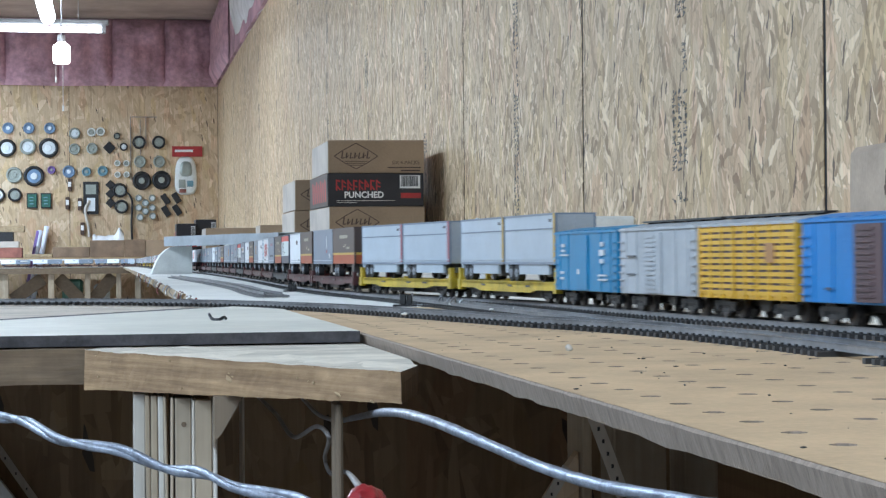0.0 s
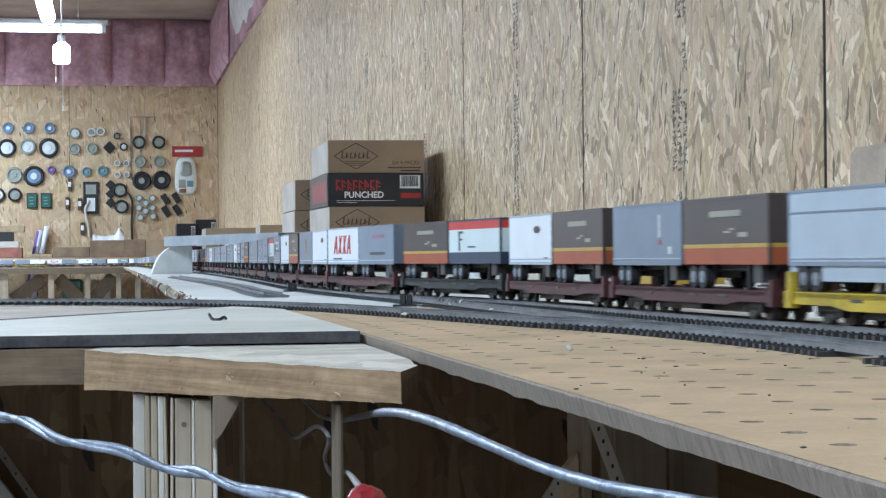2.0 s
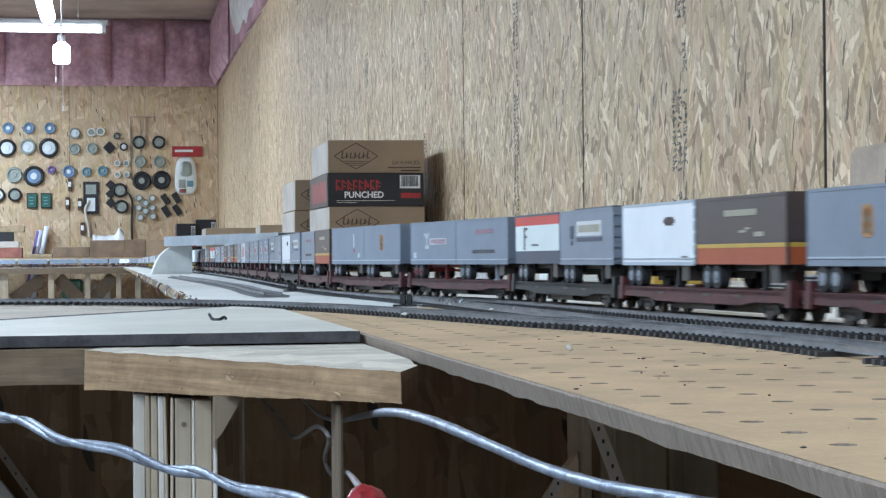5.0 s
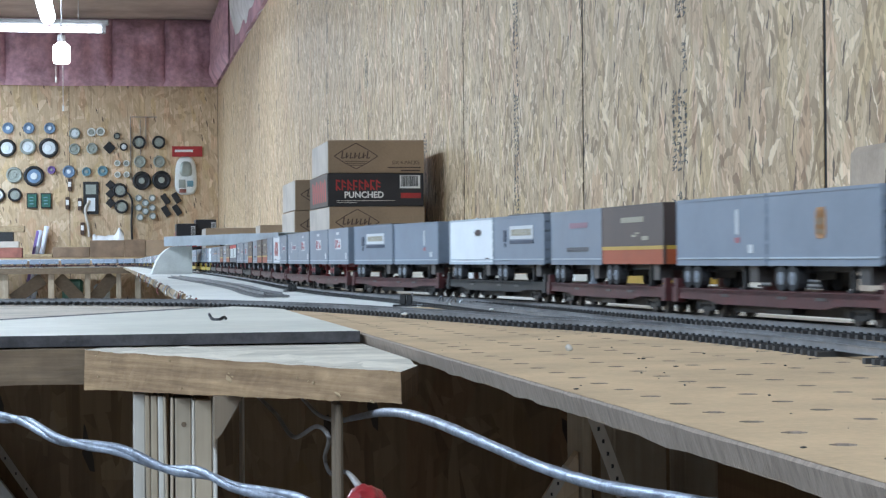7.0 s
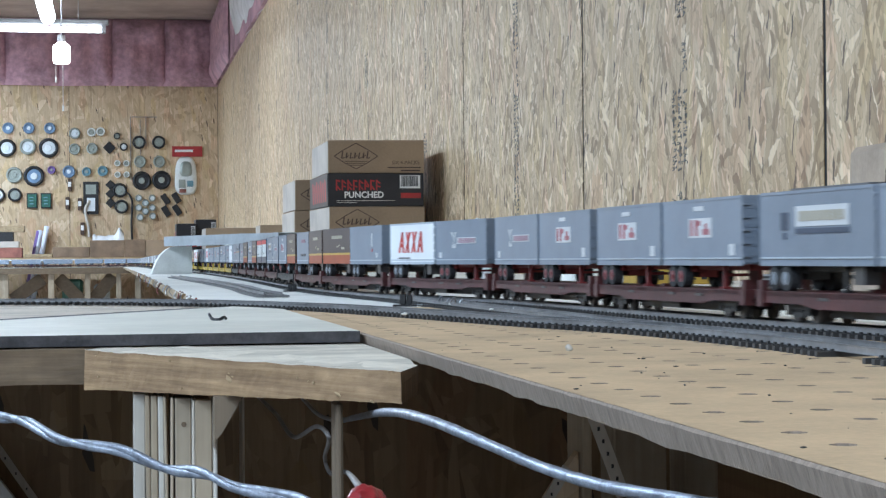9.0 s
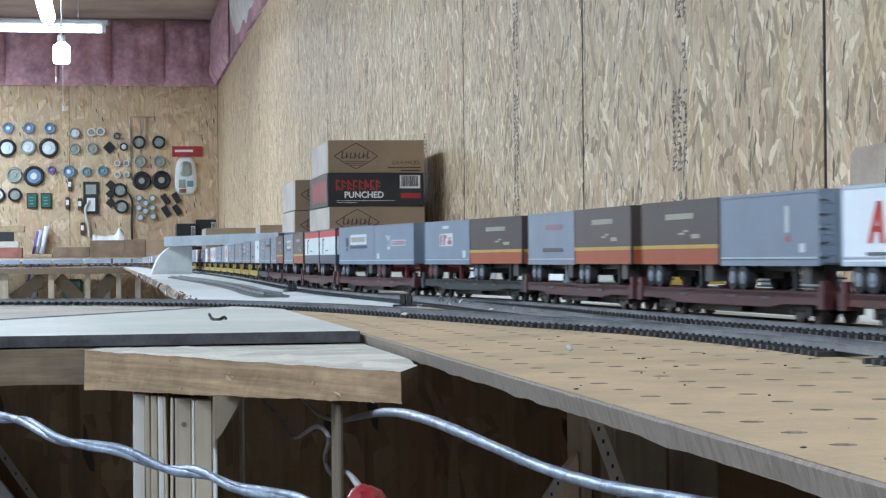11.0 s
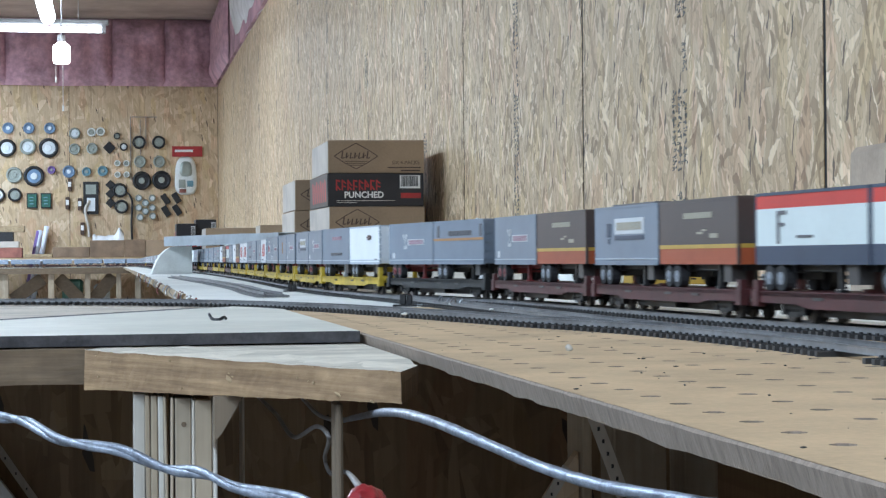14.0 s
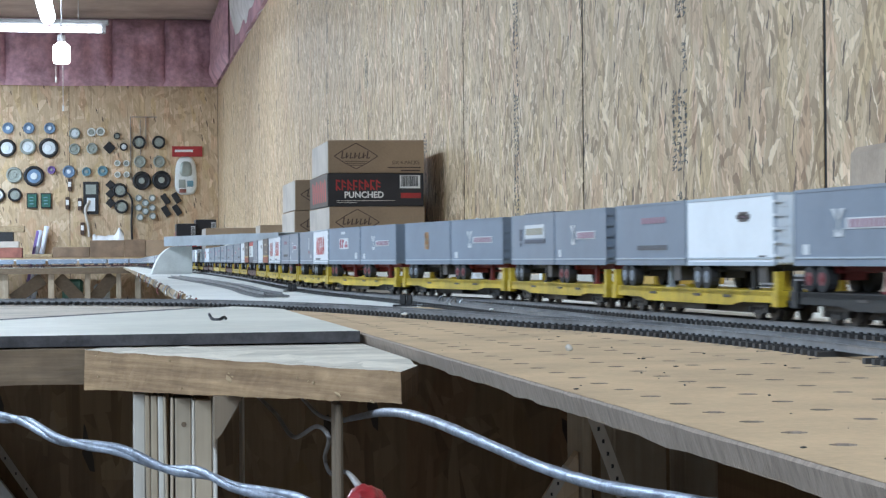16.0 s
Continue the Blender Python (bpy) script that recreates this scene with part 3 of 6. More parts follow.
# ---- train ----
PITCH = 0.2461
FRONT0 = 0.675
RUN = [(0, 0.005), (1, 0.4323), (2, 0.8548), (3, 1.2815), (4, 1.693), (5, 2.1044), (6, 2.5168), (7, 2.9313), (8, 3.351), (9, 3.778), (10, 4.1972), (11, 4.5994), (12, 4.986), (13, 5.363), (14, 5.741), (15, 6.127), (16, 6.521)]


def gone(t):
    """Distance that the train has covered."""
    return float(np.interp(t, [a for a, b in RUN], [b for a, b in RUN]))


CAR = {}
for nm, col, rg in (("maroon", (0.085, 0.018, 0.019), 0.5), ("black", (0.013, 0.014, 0.015), 0.5), ("yellow", (0.62, 0.44, 0.03), 0.45)):
    CAR[nm] = paint(nm + "_car_paint", col, rg, vary=0.25, big=60, fine=900, each=0.15)
P_ = {k: paint(k, c, r, vary=v, big=30, fine=500, bumps=0.06, depth=0.0002, each=e) for k, (c, r, v, e) in {
    "trailer_grey": ((0.205, 0.245, 0.305), 0.45, 0.07, 0.10), "trailer_silver": ((0.42, 0.485, 0.55), 0.38, 0.05, 0.05), "trailer_white": ((0.78, 0.82, 0.86), 0.4, 0.04, 0.04),
    "trailer_brown": ((0.070, 0.049, 0.044), 0.45, 0.10, 0.10), "trailer_orange": ((0.37, 0.078, 0.022), 0.55, 0.08, 0.1), "trailer_gold": ((0.50, 0.32, 0.05), 0.45, 0.08, 0.05),
    "trailer_red": ((0.58, 0.04, 0.025), 0.5, 0.08, 0.05), "trailer_navy": ((0.035, 0.055, 0.10), 0.42, 0.10, 0.1), "trailer_mint": ((0.66, 0.74, 0.74), 0.42, 0.05, 0.05),
    "boxcar_cyan": ((0.006, 0.21, 0.42), 0.4, 0.08, 0), "boxcar_grey": ((0.40, 0.43, 0.46), 0.45, 0.1, 0), "boxcar_yellow": ((0.68, 0.40, 0.03), 0.45, 0.1, 0), "boxcar_blue": ((0.004, 0.185, 0.52), 0.4, 0.08, 0),
    "door_brown": ((0.10, 0.055, 0.06), 0.5, 0.15, 0), "tyre_black": ((0.018, 0.018, 0.02), 0.7, 0.2, 0.2), "hub_grey": ((0.30, 0.33, 0.37), 0.5, 0.1, 0.2), "hub_red": ((0.24, 0.05, 0.055), 0.5, 0.1, 0.2),
    "wheel_metal": ((0.07, 0.065, 0.065), 0.4, 0.2, 0.2), "ink_red": ((0.36, 0.10, 0.12), 0.5, 0.05, 0), "ink_dark": ((0.10, 0.10, 0.11), 0.5, 0.05, 0), "ink_white": ((0.58, 0.60, 0.62), 0.5, 0.05, 0),
    "ink_cream": ((0.38, 0.35, 0.27), 0.5, 0.08, 0), "ink_orange": ((0.40, 0.20, 0.07), 0.5, 0.05, 0), "ink_pink": ((0.33, 0.20, 0.25), 0.5, 0.1, 0), "under_red": ((0.20, 0.02, 0.02), 0.6, 0.2, 0.2)}.items()}

KIT = {}


def shared(key, make):
    if key not in KIT:
        KIT[key] = make()
    return KIT[key]


def put(name, key, make, parent, m=None, label=""):
    """A part that shares its mesh with its like."""
    o = new(name, shared(key, make))
    o.parent = parent
    if m is not None:
        o.matrix_basis = m
    if label:
        o["label"] = label
    return o


def quick(mats, *boxes, bev=0.0):
    def make():
        bm = bmesh.new()
        for b in boxes:
            box_bm(bm, *b, bev=bev)
        return mesh_of("piece", bm, mats)
    return make


def wheelset():
    bm = bmesh.new()
    for s in (-1, 1):
        cyl_bm(bm, (s * 0.0073 - 0.0012, 0, 0), "X", 0.0056, 0.0026, 14)
        cyl_bm(bm, (s * 0.0064 - 0.0004, 0, 0), "X", 0.0064, 0.0008, 14)
    cyl_bm(bm, (-0.011, 0, 0), "X", 0.0011, 0.022, 6)
    return mesh_of("wheelset", bm, P_["wheel_metal"])


def truck_frame():
    bm = bmesh.new()
    for s in (-1, 1):
        x = s * 0.0112
        box_bm(bm, x - 0.0012, x + 0.0012, -0.0125, 0.0125, 0.0062, 0.0082)
        box_bm(bm, x - 0.0012, x + 0.0012, -0.0055, 0.0055, 0.0028, 0.0048)
        for q in (-1, 1):
            box_bm(bm, x - 0.0016, x + 0.0016, q * 0.0098 - 0.0019, q * 0.0098 + 0.0019, 0.0036, 0.0078)
            box_bm(bm, x - 0.0010, x + 0.0010, q * 0.0045 - 0.0012, q * 0.0045 + 0.0012, 0.0042, 0.0068)
        cyl_bm(bm, (x - 0.001, 0, 0.0058), "X", 0.0016, 0.002, 8)
    box_bm(bm, -0.011, 0.011, -0.0025, 0.0025, 0.0055, 0.0078)
    return mesh_of("truck_frame", bm, M_black)


def add_trucks(car, at):
    for q in (-1, 1):
        t = put("truck", "truck_frame", truck_frame, car, pose(0, q * at, 0))
        for w in (-1, 1):
            put("wheelset", "wheelset", wheelset, t, pose(0, w * 0.0098, 0.0056))


def coupler():
    bm = bmesh.new()
    box_bm(bm, -0.0012, 0.0012, -0.001, 0.006, -0.001, 0.001)
    box_bm(bm, -0.0026, 0.0018, 0.0045, 0.0075, -0.0018, 0.0018, bev=0.0005)
    return mesh_of("coupler", bm, M_black)


def flatcar(tone):
    """A trailer flatcar, its origin at rail height in the middle, front towards -y."""
    f = thing("flatcar", pose(0, 0, 0), {"maroon": "maroon model flatcar carrying two highway trailers", "black": "black weathered model flatcar carrying two trailers", "yellow": "yellow model flatcar with end posts carrying two trailers"}[tone], "model railcar", "flatcars of the train")
    L = 0.117
    put("deck", ("deck", tone), quick(CAR[tone], (-0.0165, 0.0165, -L, L, 0.0117, 0.0141), (-0.0155, 0.0155, -L + 0.002, L - 0.002, 0.0100, 0.0118)), f)
    def sill(s):
        def make():
            bm = bmesh.new()
            x = s * 0.0158
            side = [(-L, 0.0137), (-L, 0.0088), (-L * 0.62, 0.0086), (-L * 0.5, 0.0068), (L * 0.5, 0.0068), (L * 0.62, 0.0086), (L, 0.0088), (L, 0.0137)]
            v1, v2 = [bm.verts.new((x - 0.0007, y, z)) for y, z in side], [bm.verts.new((x + 0.0007, y, z)) for y, z in side]
            bm.faces.new(v1)
            bm.faces.new(v2[::-1])
            for k in range(8):
                bm.faces.new((v1[k], v1[(k + 1) % 8], v2[(k + 1) % 8], v2[k]))
            return mesh_of("side_sill", bm, CAR[tone])
        return make
    for s in (-1, 1):
        put("side_sill", ("sill", tone, s), sill(s), f)
        # worn white lettering strips on the sill
        for y in (-0.06, -0.02, 0.045) if s < 0 else ():
            put("lettering", "sillmark", quick(P_["wheel_metal"], (-0.0169, -0.01645, 0, 0.010, 0.0105, 0.0118)), f, pose(0, y, 0), "worn grey lettering bar")
    tall = 0.0205 if tone == "yellow" else 0.0165
    for q in (-1, 1):
        for s in (-1, 1):
            put("end_post", ("post", tone), quick(CAR[tone], (-0.0016, 0.0016, -0.0024, 0.0024, 0.0070, tall + 0.0025), (-0.0022, 0.0022, -0.0034, 0.0034, 0.0070, 0.0143)), f, pose(s * 0.0152, q * (L - 0.003), 0))
        put("coupler", "coupler", coupler, f, pose(0, q * (L - 0.002), 0.0092, 0, 0, 0 if q > 0 else 180))
    for y in (-0.086, 0.028):
        put("hitch", ("hitch", tone), quick(CAR[tone], (-0.006, 0.006, -0.002, 0.002, 0.0141, 0.0157), (-0.0022, 0.0022, -0.001, 0.001, 0.0150, 0.0259)), f, pose(0, y, 0))
    put("center_sill", "center_sill", quick(M_black, (-0.0065, 0.0065, -0.064, 0.064, 0.0030, 0.0102), (-0.0125, 0.0, -0.016, 0.012, 0.0036, 0.0102)), f)
    add_trucks(f, 0.083)
    return f


TL, TW, TB, TT = 0.0555, 0.0137, 0.0120, 0.0447      # half length, half width, underside and roof above the deck
def panel_box(x, y0, y1, z0, z1, d=0.00035):
    return (-TW - d, -TW + 0.0004, y0, y1, z0, z1)


def trailer(kind):
    """A highway semi-trailer, its origin on the flatcar deck under its middle, nose towards +y."""
    names = {"brown": "brown model trailer with orange lower band and yellow stripe", "white": "white model trailer with a small dark red emblem", "tri": "red, white and navy banded model trailer",
             "slant": "white model trailer with large slanted red lettering", "text": "grey model trailer with a red and a dark line of lettering", "vert": "plain grey model trailer with a small upright mark",
             "badge": "grey model trailer with an orange badge", "plate": "grey model trailer with a cream name plate", "chevron": "grey model trailer with a white chevron and pink lettering",
             "sign": "grey model trailer with a white and red sign", "stripe": "grey model trailer with an orange stripe and dark lettering", "silver_red": "silver model trailer with red corner posts", "silver_gold": "silver model trailer with yellow corner posts"}
    t = thing("trailer", pose(0, 0, 0), names[kind], "model trailer", "trailers of the train")
    skin = {"brown": "trailer_brown", "white": "trailer_white", "tri": "trailer_mint", "slant": "trailer_white"}.get(kind, "trailer_silver" if kind.startswith("silver") else "trailer_grey")
    low, high = TB, TT
    if kind == "brown":
        low = TB + 0.0100
    if kind == "tri":
        low, high = TB + 0.0085, TT - 0.0072
    def body():
        bm = bmesh.new()
        box_bm(bm, -TW, TW, -TL, TL, low, high, bev=0.0006 if low == TB else 0.0)
        return mesh_of("body", bm, P_[skin])
    b = put("body", ("body", kind), body, t)
    def rails():
        bm = bmesh.new()
        for x in (-TW, TW):
            if kind not in ("brown", "tri"):
                box_bm(bm, x - 0.0004, x + 0.0004, -TL, TL, TB - 0.0006, TB + 0.0013)
            box_bm(bm, x - 0.0003, x + 0.0003, -TL, TL, TT - 0.0012, TT + 0.0002)
        for y in (-TL, TL):
            box_bm(bm, -TW, TW, y - 0.0003, y + 0.0003, TT - 0.0013, TT + 0.0002)
            for x in (-TW + 0.0006, TW - 0.0006):
                box_bm(bm, x - 0.0008, x + 0.0008, y - 0.0005, y + 0.0005, TB, TT)
        return mesh_of("edge_rails", bm, P_[{"brown": "trailer_brown", "tri": "trailer_navy", "white": "trailer_silver", "slant": "trailer_silver"}.get(kind, "trailer_grey")])
    put("edge_rail", ("rails", {"brown": 1, "tri": 2, "white": 3, "slant": 3}.get(kind, 0)), rails, t)
    if kind not in ("brown", "tri"):
        put("trim_line", "trim_line", quick(P_["trailer_silver"], (-TW - 0.0005, -TW + 0.0003, -TL + 0.0005, TL - 0.0005, TB + 0.0026, TB + 0.0034)), b, label="pale line above the lower edge")
    if kind in ("plate",):
        put("roof_cap", "roof_cap", quick(P_["ink_dark"], (-TW + 0.001, TW - 0.001, -TL + 0.006, TL - 0.03, TT, TT + 0.0012)), t, label="dark roof strip")
    def deco(name, mat, *boxes, label=""):
        put(name, (kind, name, mat) + tuple(boxes), quick(P_[mat], *[panel_box(0, *q) for q in boxes]), b, label=label)
    def around(name, mat, z0, z1, d=0.0):
        put(name, (kind, name), quick(P_[mat], (-TW - d, TW + d, -TL - d, TL + d, z0, z1)), t)
    rows5 = lambda y0, w, gap, n, z0, z1: [(y0 + k * (w + gap), y0 + k * (w + gap) + w, z0, z1) for k in range(n)]
    mid = (TB + TT) / 2
    # seen from the aisle the front of the train (-y) is on the viewer's near side
    if kind == "brown":
        around("lower_band", "trailer_orange", TB, TB + 0.0080)
        around("stripe", "trailer_gold", TB + 0.0080, TB + 0.0100, 0.0002)
        deco("lettering", "ink_cream", *rows5(-0.022, 0.0032, 0.0009, 10, mid + 0.0068, mid + 0.0098), label="cream lettering bars")
        deco("lettering", "ink_cream", (-0.009, -0.001, mid - 0.0012, mid - 0.0001), (-0.014, -0.008, mid + 0.0002, mid + 0.0012), (-0.030, -0.019, mid - 0.0032, mid - 0.0010), label="small cream bird mark and bars")
    elif kind == "white":
        deco("emblem", "trailer_brown", (-0.025, -0.014, mid + 0.0040, mid + 0.0085), (-0.0275, -0.0115, mid + 0.0052, mid + 0.0073), label="dark red emblem")
        deco("emblem", "ink_pink", (-0.0235, -0.0155, mid + 0.0057, mid + 0.0068))
        deco("lettering", "ink_dark", (-0.046, -0.038, TB + 0.0030, TB + 0.0042))
    elif kind == "tri":
        around("lower_band", "trailer_navy", TB, TB + 0.0085)
        around("upper_band", "trailer_red", TT - 0.0072, TT)
        deco("lettering", "ink_dark", (0.030, 0.0325, mid - 0.007, mid + 0.008), (0.023, 0.0305, mid + 0.0062, mid + 0.008), (0.025, 0.0305, mid + 0.001, mid + 0.0025), (-0.004, 0.012, mid - 0.0045, mid - 0.0033), label="dark lettering bars")
    elif kind == "slant":
        def letters():
            bm = bmesh.new()
            x = -TW - 0.0003
            def bar(y0, y1, w):
                v = [bm.verts.new((x, y, z)) for y, z in ((y0, mid - 0.0075), (y0 - w, mid - 0.0075), (y1 - w, mid + 0.0095), (y1, mid + 0.0095))]
                bm.faces.new(v)
            y = 0.033
            for sh in "AXXA":
                w = 0.0042
                if sh == "A":
                    bar(y, y - 0.008, w)
                    bar(y - 0.0105, y - 0.008, w)
                    v = [bm.verts.new((x, yy, z)) for yy, z in ((y - 0.003, mid - 0.003), (y - 0.012, mid - 0.003), (y - 0.012, mid - 0.0005), (y - 0.004, mid - 0.0005))]
                    bm.faces.new(v)
                else:
                    bar(y, y - 0.0125, w)
                    bar(y - 0.0085, y - 0.0040, w)
                y -= 0.0158
            return mesh_of("lettering", bm, P_["trailer_red"])
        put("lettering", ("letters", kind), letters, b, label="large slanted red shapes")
        deco("lettering", "ink_dark", (0.004, 0.034, mid - 0.0125, mid - 0.0112))
    elif kind == "text":
        deco("lettering", "ink_pink", *rows5(-0.026, 0.0032, 0.0012, 9, mid + 0.0055, mid + 0.0088), label="faded red lettering bars")
        deco("lettering", "ink_dark", *rows5(-0.028, 0.0030, 0.0010, 12, mid - 0.0088, mid - 0.0062), label="dark lettering bars")
    elif kind == "vert":
        deco("mark", "ink_white", (-0.024, -0.021, mid - 0.002, mid + 0.010), (-0.041, -0.036, mid - 0.011, mid - 0.007))
        deco("mark", "ink_red", (-0.025, -0.0205, mid - 0.006, mid - 0.0035))
    elif kind == "badge":
        deco("badge", "ink_orange", (-0.0048, 0.0048, mid - 0.0035, mid + 0.0072), (-0.0036, 0.0036, mid - 0.005, mid + 0.0085), label="orange badge")
        deco("badge_mark", "ink_cream", (-0.0035, 0.0035, mid + 0.001, mid + 0.004), (-0.0035, 0.0035, mid - 0.003, mid - 0.001))
    elif kind == "plate":
        deco("name_plate", "ink_white", (-0.033, 0.018, mid + 0.0005, mid + 0.0095), label="cream name plate")
        put("lettering", "plate_text", quick(P_["ink_cream"], *[panel_box(0, *q, d=0.0006) for q in rows5(-0.029, 0.0034, 0.0010, 10, mid + 0.0028, mid + 0.0072)]), b)
        deco("underline", "trailer_navy", (-0.033, 0.018, mid - 0.0028, mid - 0.0004))
        deco("mark", "trailer_navy", (0.026, 0.033, mid - 0.001, mid + 0.007), (0.028, 0.031, mid - 0.005, mid - 0.002))
    elif kind == "chevron":
        def chev():
            bm = bmesh.new()
            x = -TW - 0.0004
            for a, c in ((0.020, 0.0125), (0.007, 0.0125)):
                v = [bm.verts.new((x, y, z)) for y, z in ((a, mid + 0.0075), (a - 0.0045 if a > 0.01 else a + 0.0045, mid + 0.0075), (c, mid - 0.003), (c, mid + 0.001))]
                bm.faces.new(v)
            v = [bm.verts.new((x, y, z)) for y, z in ((0.0165, mid - 0.0045), (0.0085, mid - 0.0045), (0.0085, mid - 0.0005), (0.0125, mid - 0.0032), (0.0165, mid - 0.0005))]
            bm.faces.new(v)
            return mesh_of("chevron", bm, P_["ink_white"])
        deco("mark", "ink_white", (0.041, 0.047, mid - 0.012, mid - 0.0075))
        put("chevron", "chevron", chev, b, label="white chevron mark")
        deco("lettering", "ink_white", (-0.034, 0.006, mid - 0.0014, mid + 0.0034))
        put("lettering", "chev_text", quick(P_["ink_pink"], *[panel_box(0, *q, d=0.0006) for q in rows5(-0.0325, 0.0028, 0.0013, 9, mid - 0.0008, mid + 0.0028)]), b)
    elif kind == "sign":
        deco("sign", "ink_white", (-0.016, 0.016, mid - 0.0030, mid + 0.0068), (-0.005, 0.009, mid + 0.0105, mid + 0.0128), label="white sign")
        deco("mark", "ink_white", (-0.046, -0.039, mid - 0.012, mid - 0.0065))
        put("lettering", "sign_text", quick(P_["ink_red"], *[panel_box(0, *q, d=0.0006) for q in ((0.010, 0.0135, -0.002 + mid, mid + 0.006), (0.003, 0.0065, mid - 0.002, mid + 0.006), (-0.001, 0.0045, mid + 0.003, mid + 0.0055), (-0.013, -0.004, mid - 0.0016, mid + 0.0012), (-0.010, -0.007, mid + 0.001, mid + 0.004))]), b)
    elif kind == "stripe":
        deco("stripe", "ink_orange", (-TL, TL, mid + 0.0012, mid + 0.0030), label="orange stripe")
        deco("lettering", "ink_dark", *rows5(-0.030, 0.0030, 0.0010, 13, mid + 0.0048, mid + 0.0085))
        deco("mark", "ink_dark", (-0.052, -0.047, mid + 0.004, mid + 0.013), (0.042, 0.047, mid + 0.004, mid + 0.013))
    else:
        deco("corner_post", "ink_red" if kind == "silver_red" else "trailer_gold", (-TL, -TL + 0.004, TB, TT), label="coloured corner post")
        deco("top_strip", "ink_dark", (-TL + 0.008, -TL + 0.013, TT - 0.0055, TT - 0.0035))
        deco("groove", "trailer_grey", (-TL + 0.004, TL - 0.001, TT - 0.0102, TT - 0.0094), label="grey groove along the upper side")
        put("skirt", "skirt", quick(P_["trailer_silver"], (-TW + 0.0004, TW - 0.0004, -TL + 0.015, 0.024, TB - 0.0072, TB + 0.0003)), t, label="silver side skirt between the wheels")
        put("skirt", "skirt_rear", quick(P_["trailer_silver"], (-TW + 0.0004, TW - 0.0004, 0.049, TL, TB - 0.0062, TB + 0.0003)), t, label="silver side skirt behind the wheels")
    def ribs():
        bm = bmesh.new()
        box_bm(bm, -TW + 0.0006, TW - 0.0006, -TL - 0.0004, -TL + 0.0002, low + 0.0009, high - 0.0009)
        plain = kind in ("brown", "tri") or kind.startswith("silver")
        for k in range(0 if plain else 6):
            z = TB + 0.004 + k * 0.0045
            box_bm(bm, -TW + 0.001, TW - 0.001, -TL - 0.0007, -TL, z, z + 0.0012)
        box_bm(bm, -0.0004, 0.0004, -TL - 0.0009, -TL, low + 0.001, high - 0.001)
        for x in () if plain else (-0.005, 0.005):
            box_bm(bm, x - 0.0003, x + 0.0003, -TL - 0.0011, -TL, TB + 0.001, TT - 0.001)
        for k in range(0 if plain else 5):
            z = TB + 0.0035 + k * 0.0062
            box_bm(bm, -TW - 0.0004, -TW + 0.0035, -TL - 0.0022, -TL, z, z + 0.0011)
        return mesh_of("door", bm, P_[{"white": "trailer_white", "slant": "trailer_white", "tri": "trailer_mint", "brown": "trailer_brown", "silver_red": "boxcar_grey", "silver_gold": "boxcar_grey"}.get(kind, "trailer_grey")])
    put("rear_door", ("door", kind if kind in ("tri", "brown", "silver_red", "silver_gold") else kind in ("white", "slant")), ribs, t)
    red = kind in ("chevron", "sign")
    def bogie():
        bm = bmesh.new()
        box_bm(bm, -0.0095, 0.0095, -0.014, 0.015, 0.0082, TB)
        box_bm(bm, -0.0050, 0.0050, -0.012, 0.012, 0.0052, 0.0085)
        box_bm(bm, -0.0070, 0.0070, -TL - 0.030, -0.013, TB - 0.0030, TB)
        return mesh_of("bogie", bm, P_["under_red"] if red else M_black)
    g = put("bogie", ("bogie", red), bogie, t, pose(0, 0.036, 0))
    def wheel():
        bm = bmesh.new()
        cyl_bm(bm, (-0.0026, 0, 0), "X", 0.0058, 0.0052, 16)
        cyl_bm(bm, (-0.0029, 0, 0), "X", 0.0030, 0.0004, 12, mi=1)
        cyl_bm(bm, (-0.0036, 0, 0), "X", 0.0013, 0.001, 8, mi=1)
        return mesh_of("wheel", bm, P_["tyre_black"], P_["hub_red"] if red else P_["hub_grey"])
    for s in (-1, 1):
        for w in (-1, 1):
            put("wheel", ("twheel", red), wheel, g, pose(s * 0.0108, w * 0.0062, 0.0058, 0, 0, 0 if s < 0 else 180))
    def legs():
        bm = bmesh.new()
        for s in (-1, 1):
            box_bm(bm, s * 0.009 - 0.0011, s * 0.009 + 0.0011, -0.0011, 0.0011, 0.0009, TB)
            box_bm(bm, s * 0.009 - 0.0022, s * 0.009 + 0.0022, -0.0022, 0.0022, 0.0, 0.0011)
        box_bm(bm, -0.009, 0.009, -0.0006, 0.0006, 0.006, 0.0075)
        return mesh_of("landing_gear", bm, P_["under_red"] if red else P_["hub_grey"] if kind == "text" else M_black)
    put("landing_gear", ("legs", red, kind == "text"), legs, t, pose(0, -0.022, 0))
    if not red:
        put("side_box", "side_box", quick(P_["wheel_metal"], (-0.0115, -0.004, -0.008, 0.002, 0.0035, TB)), t, pose(0, -0.034, 0))
    return t


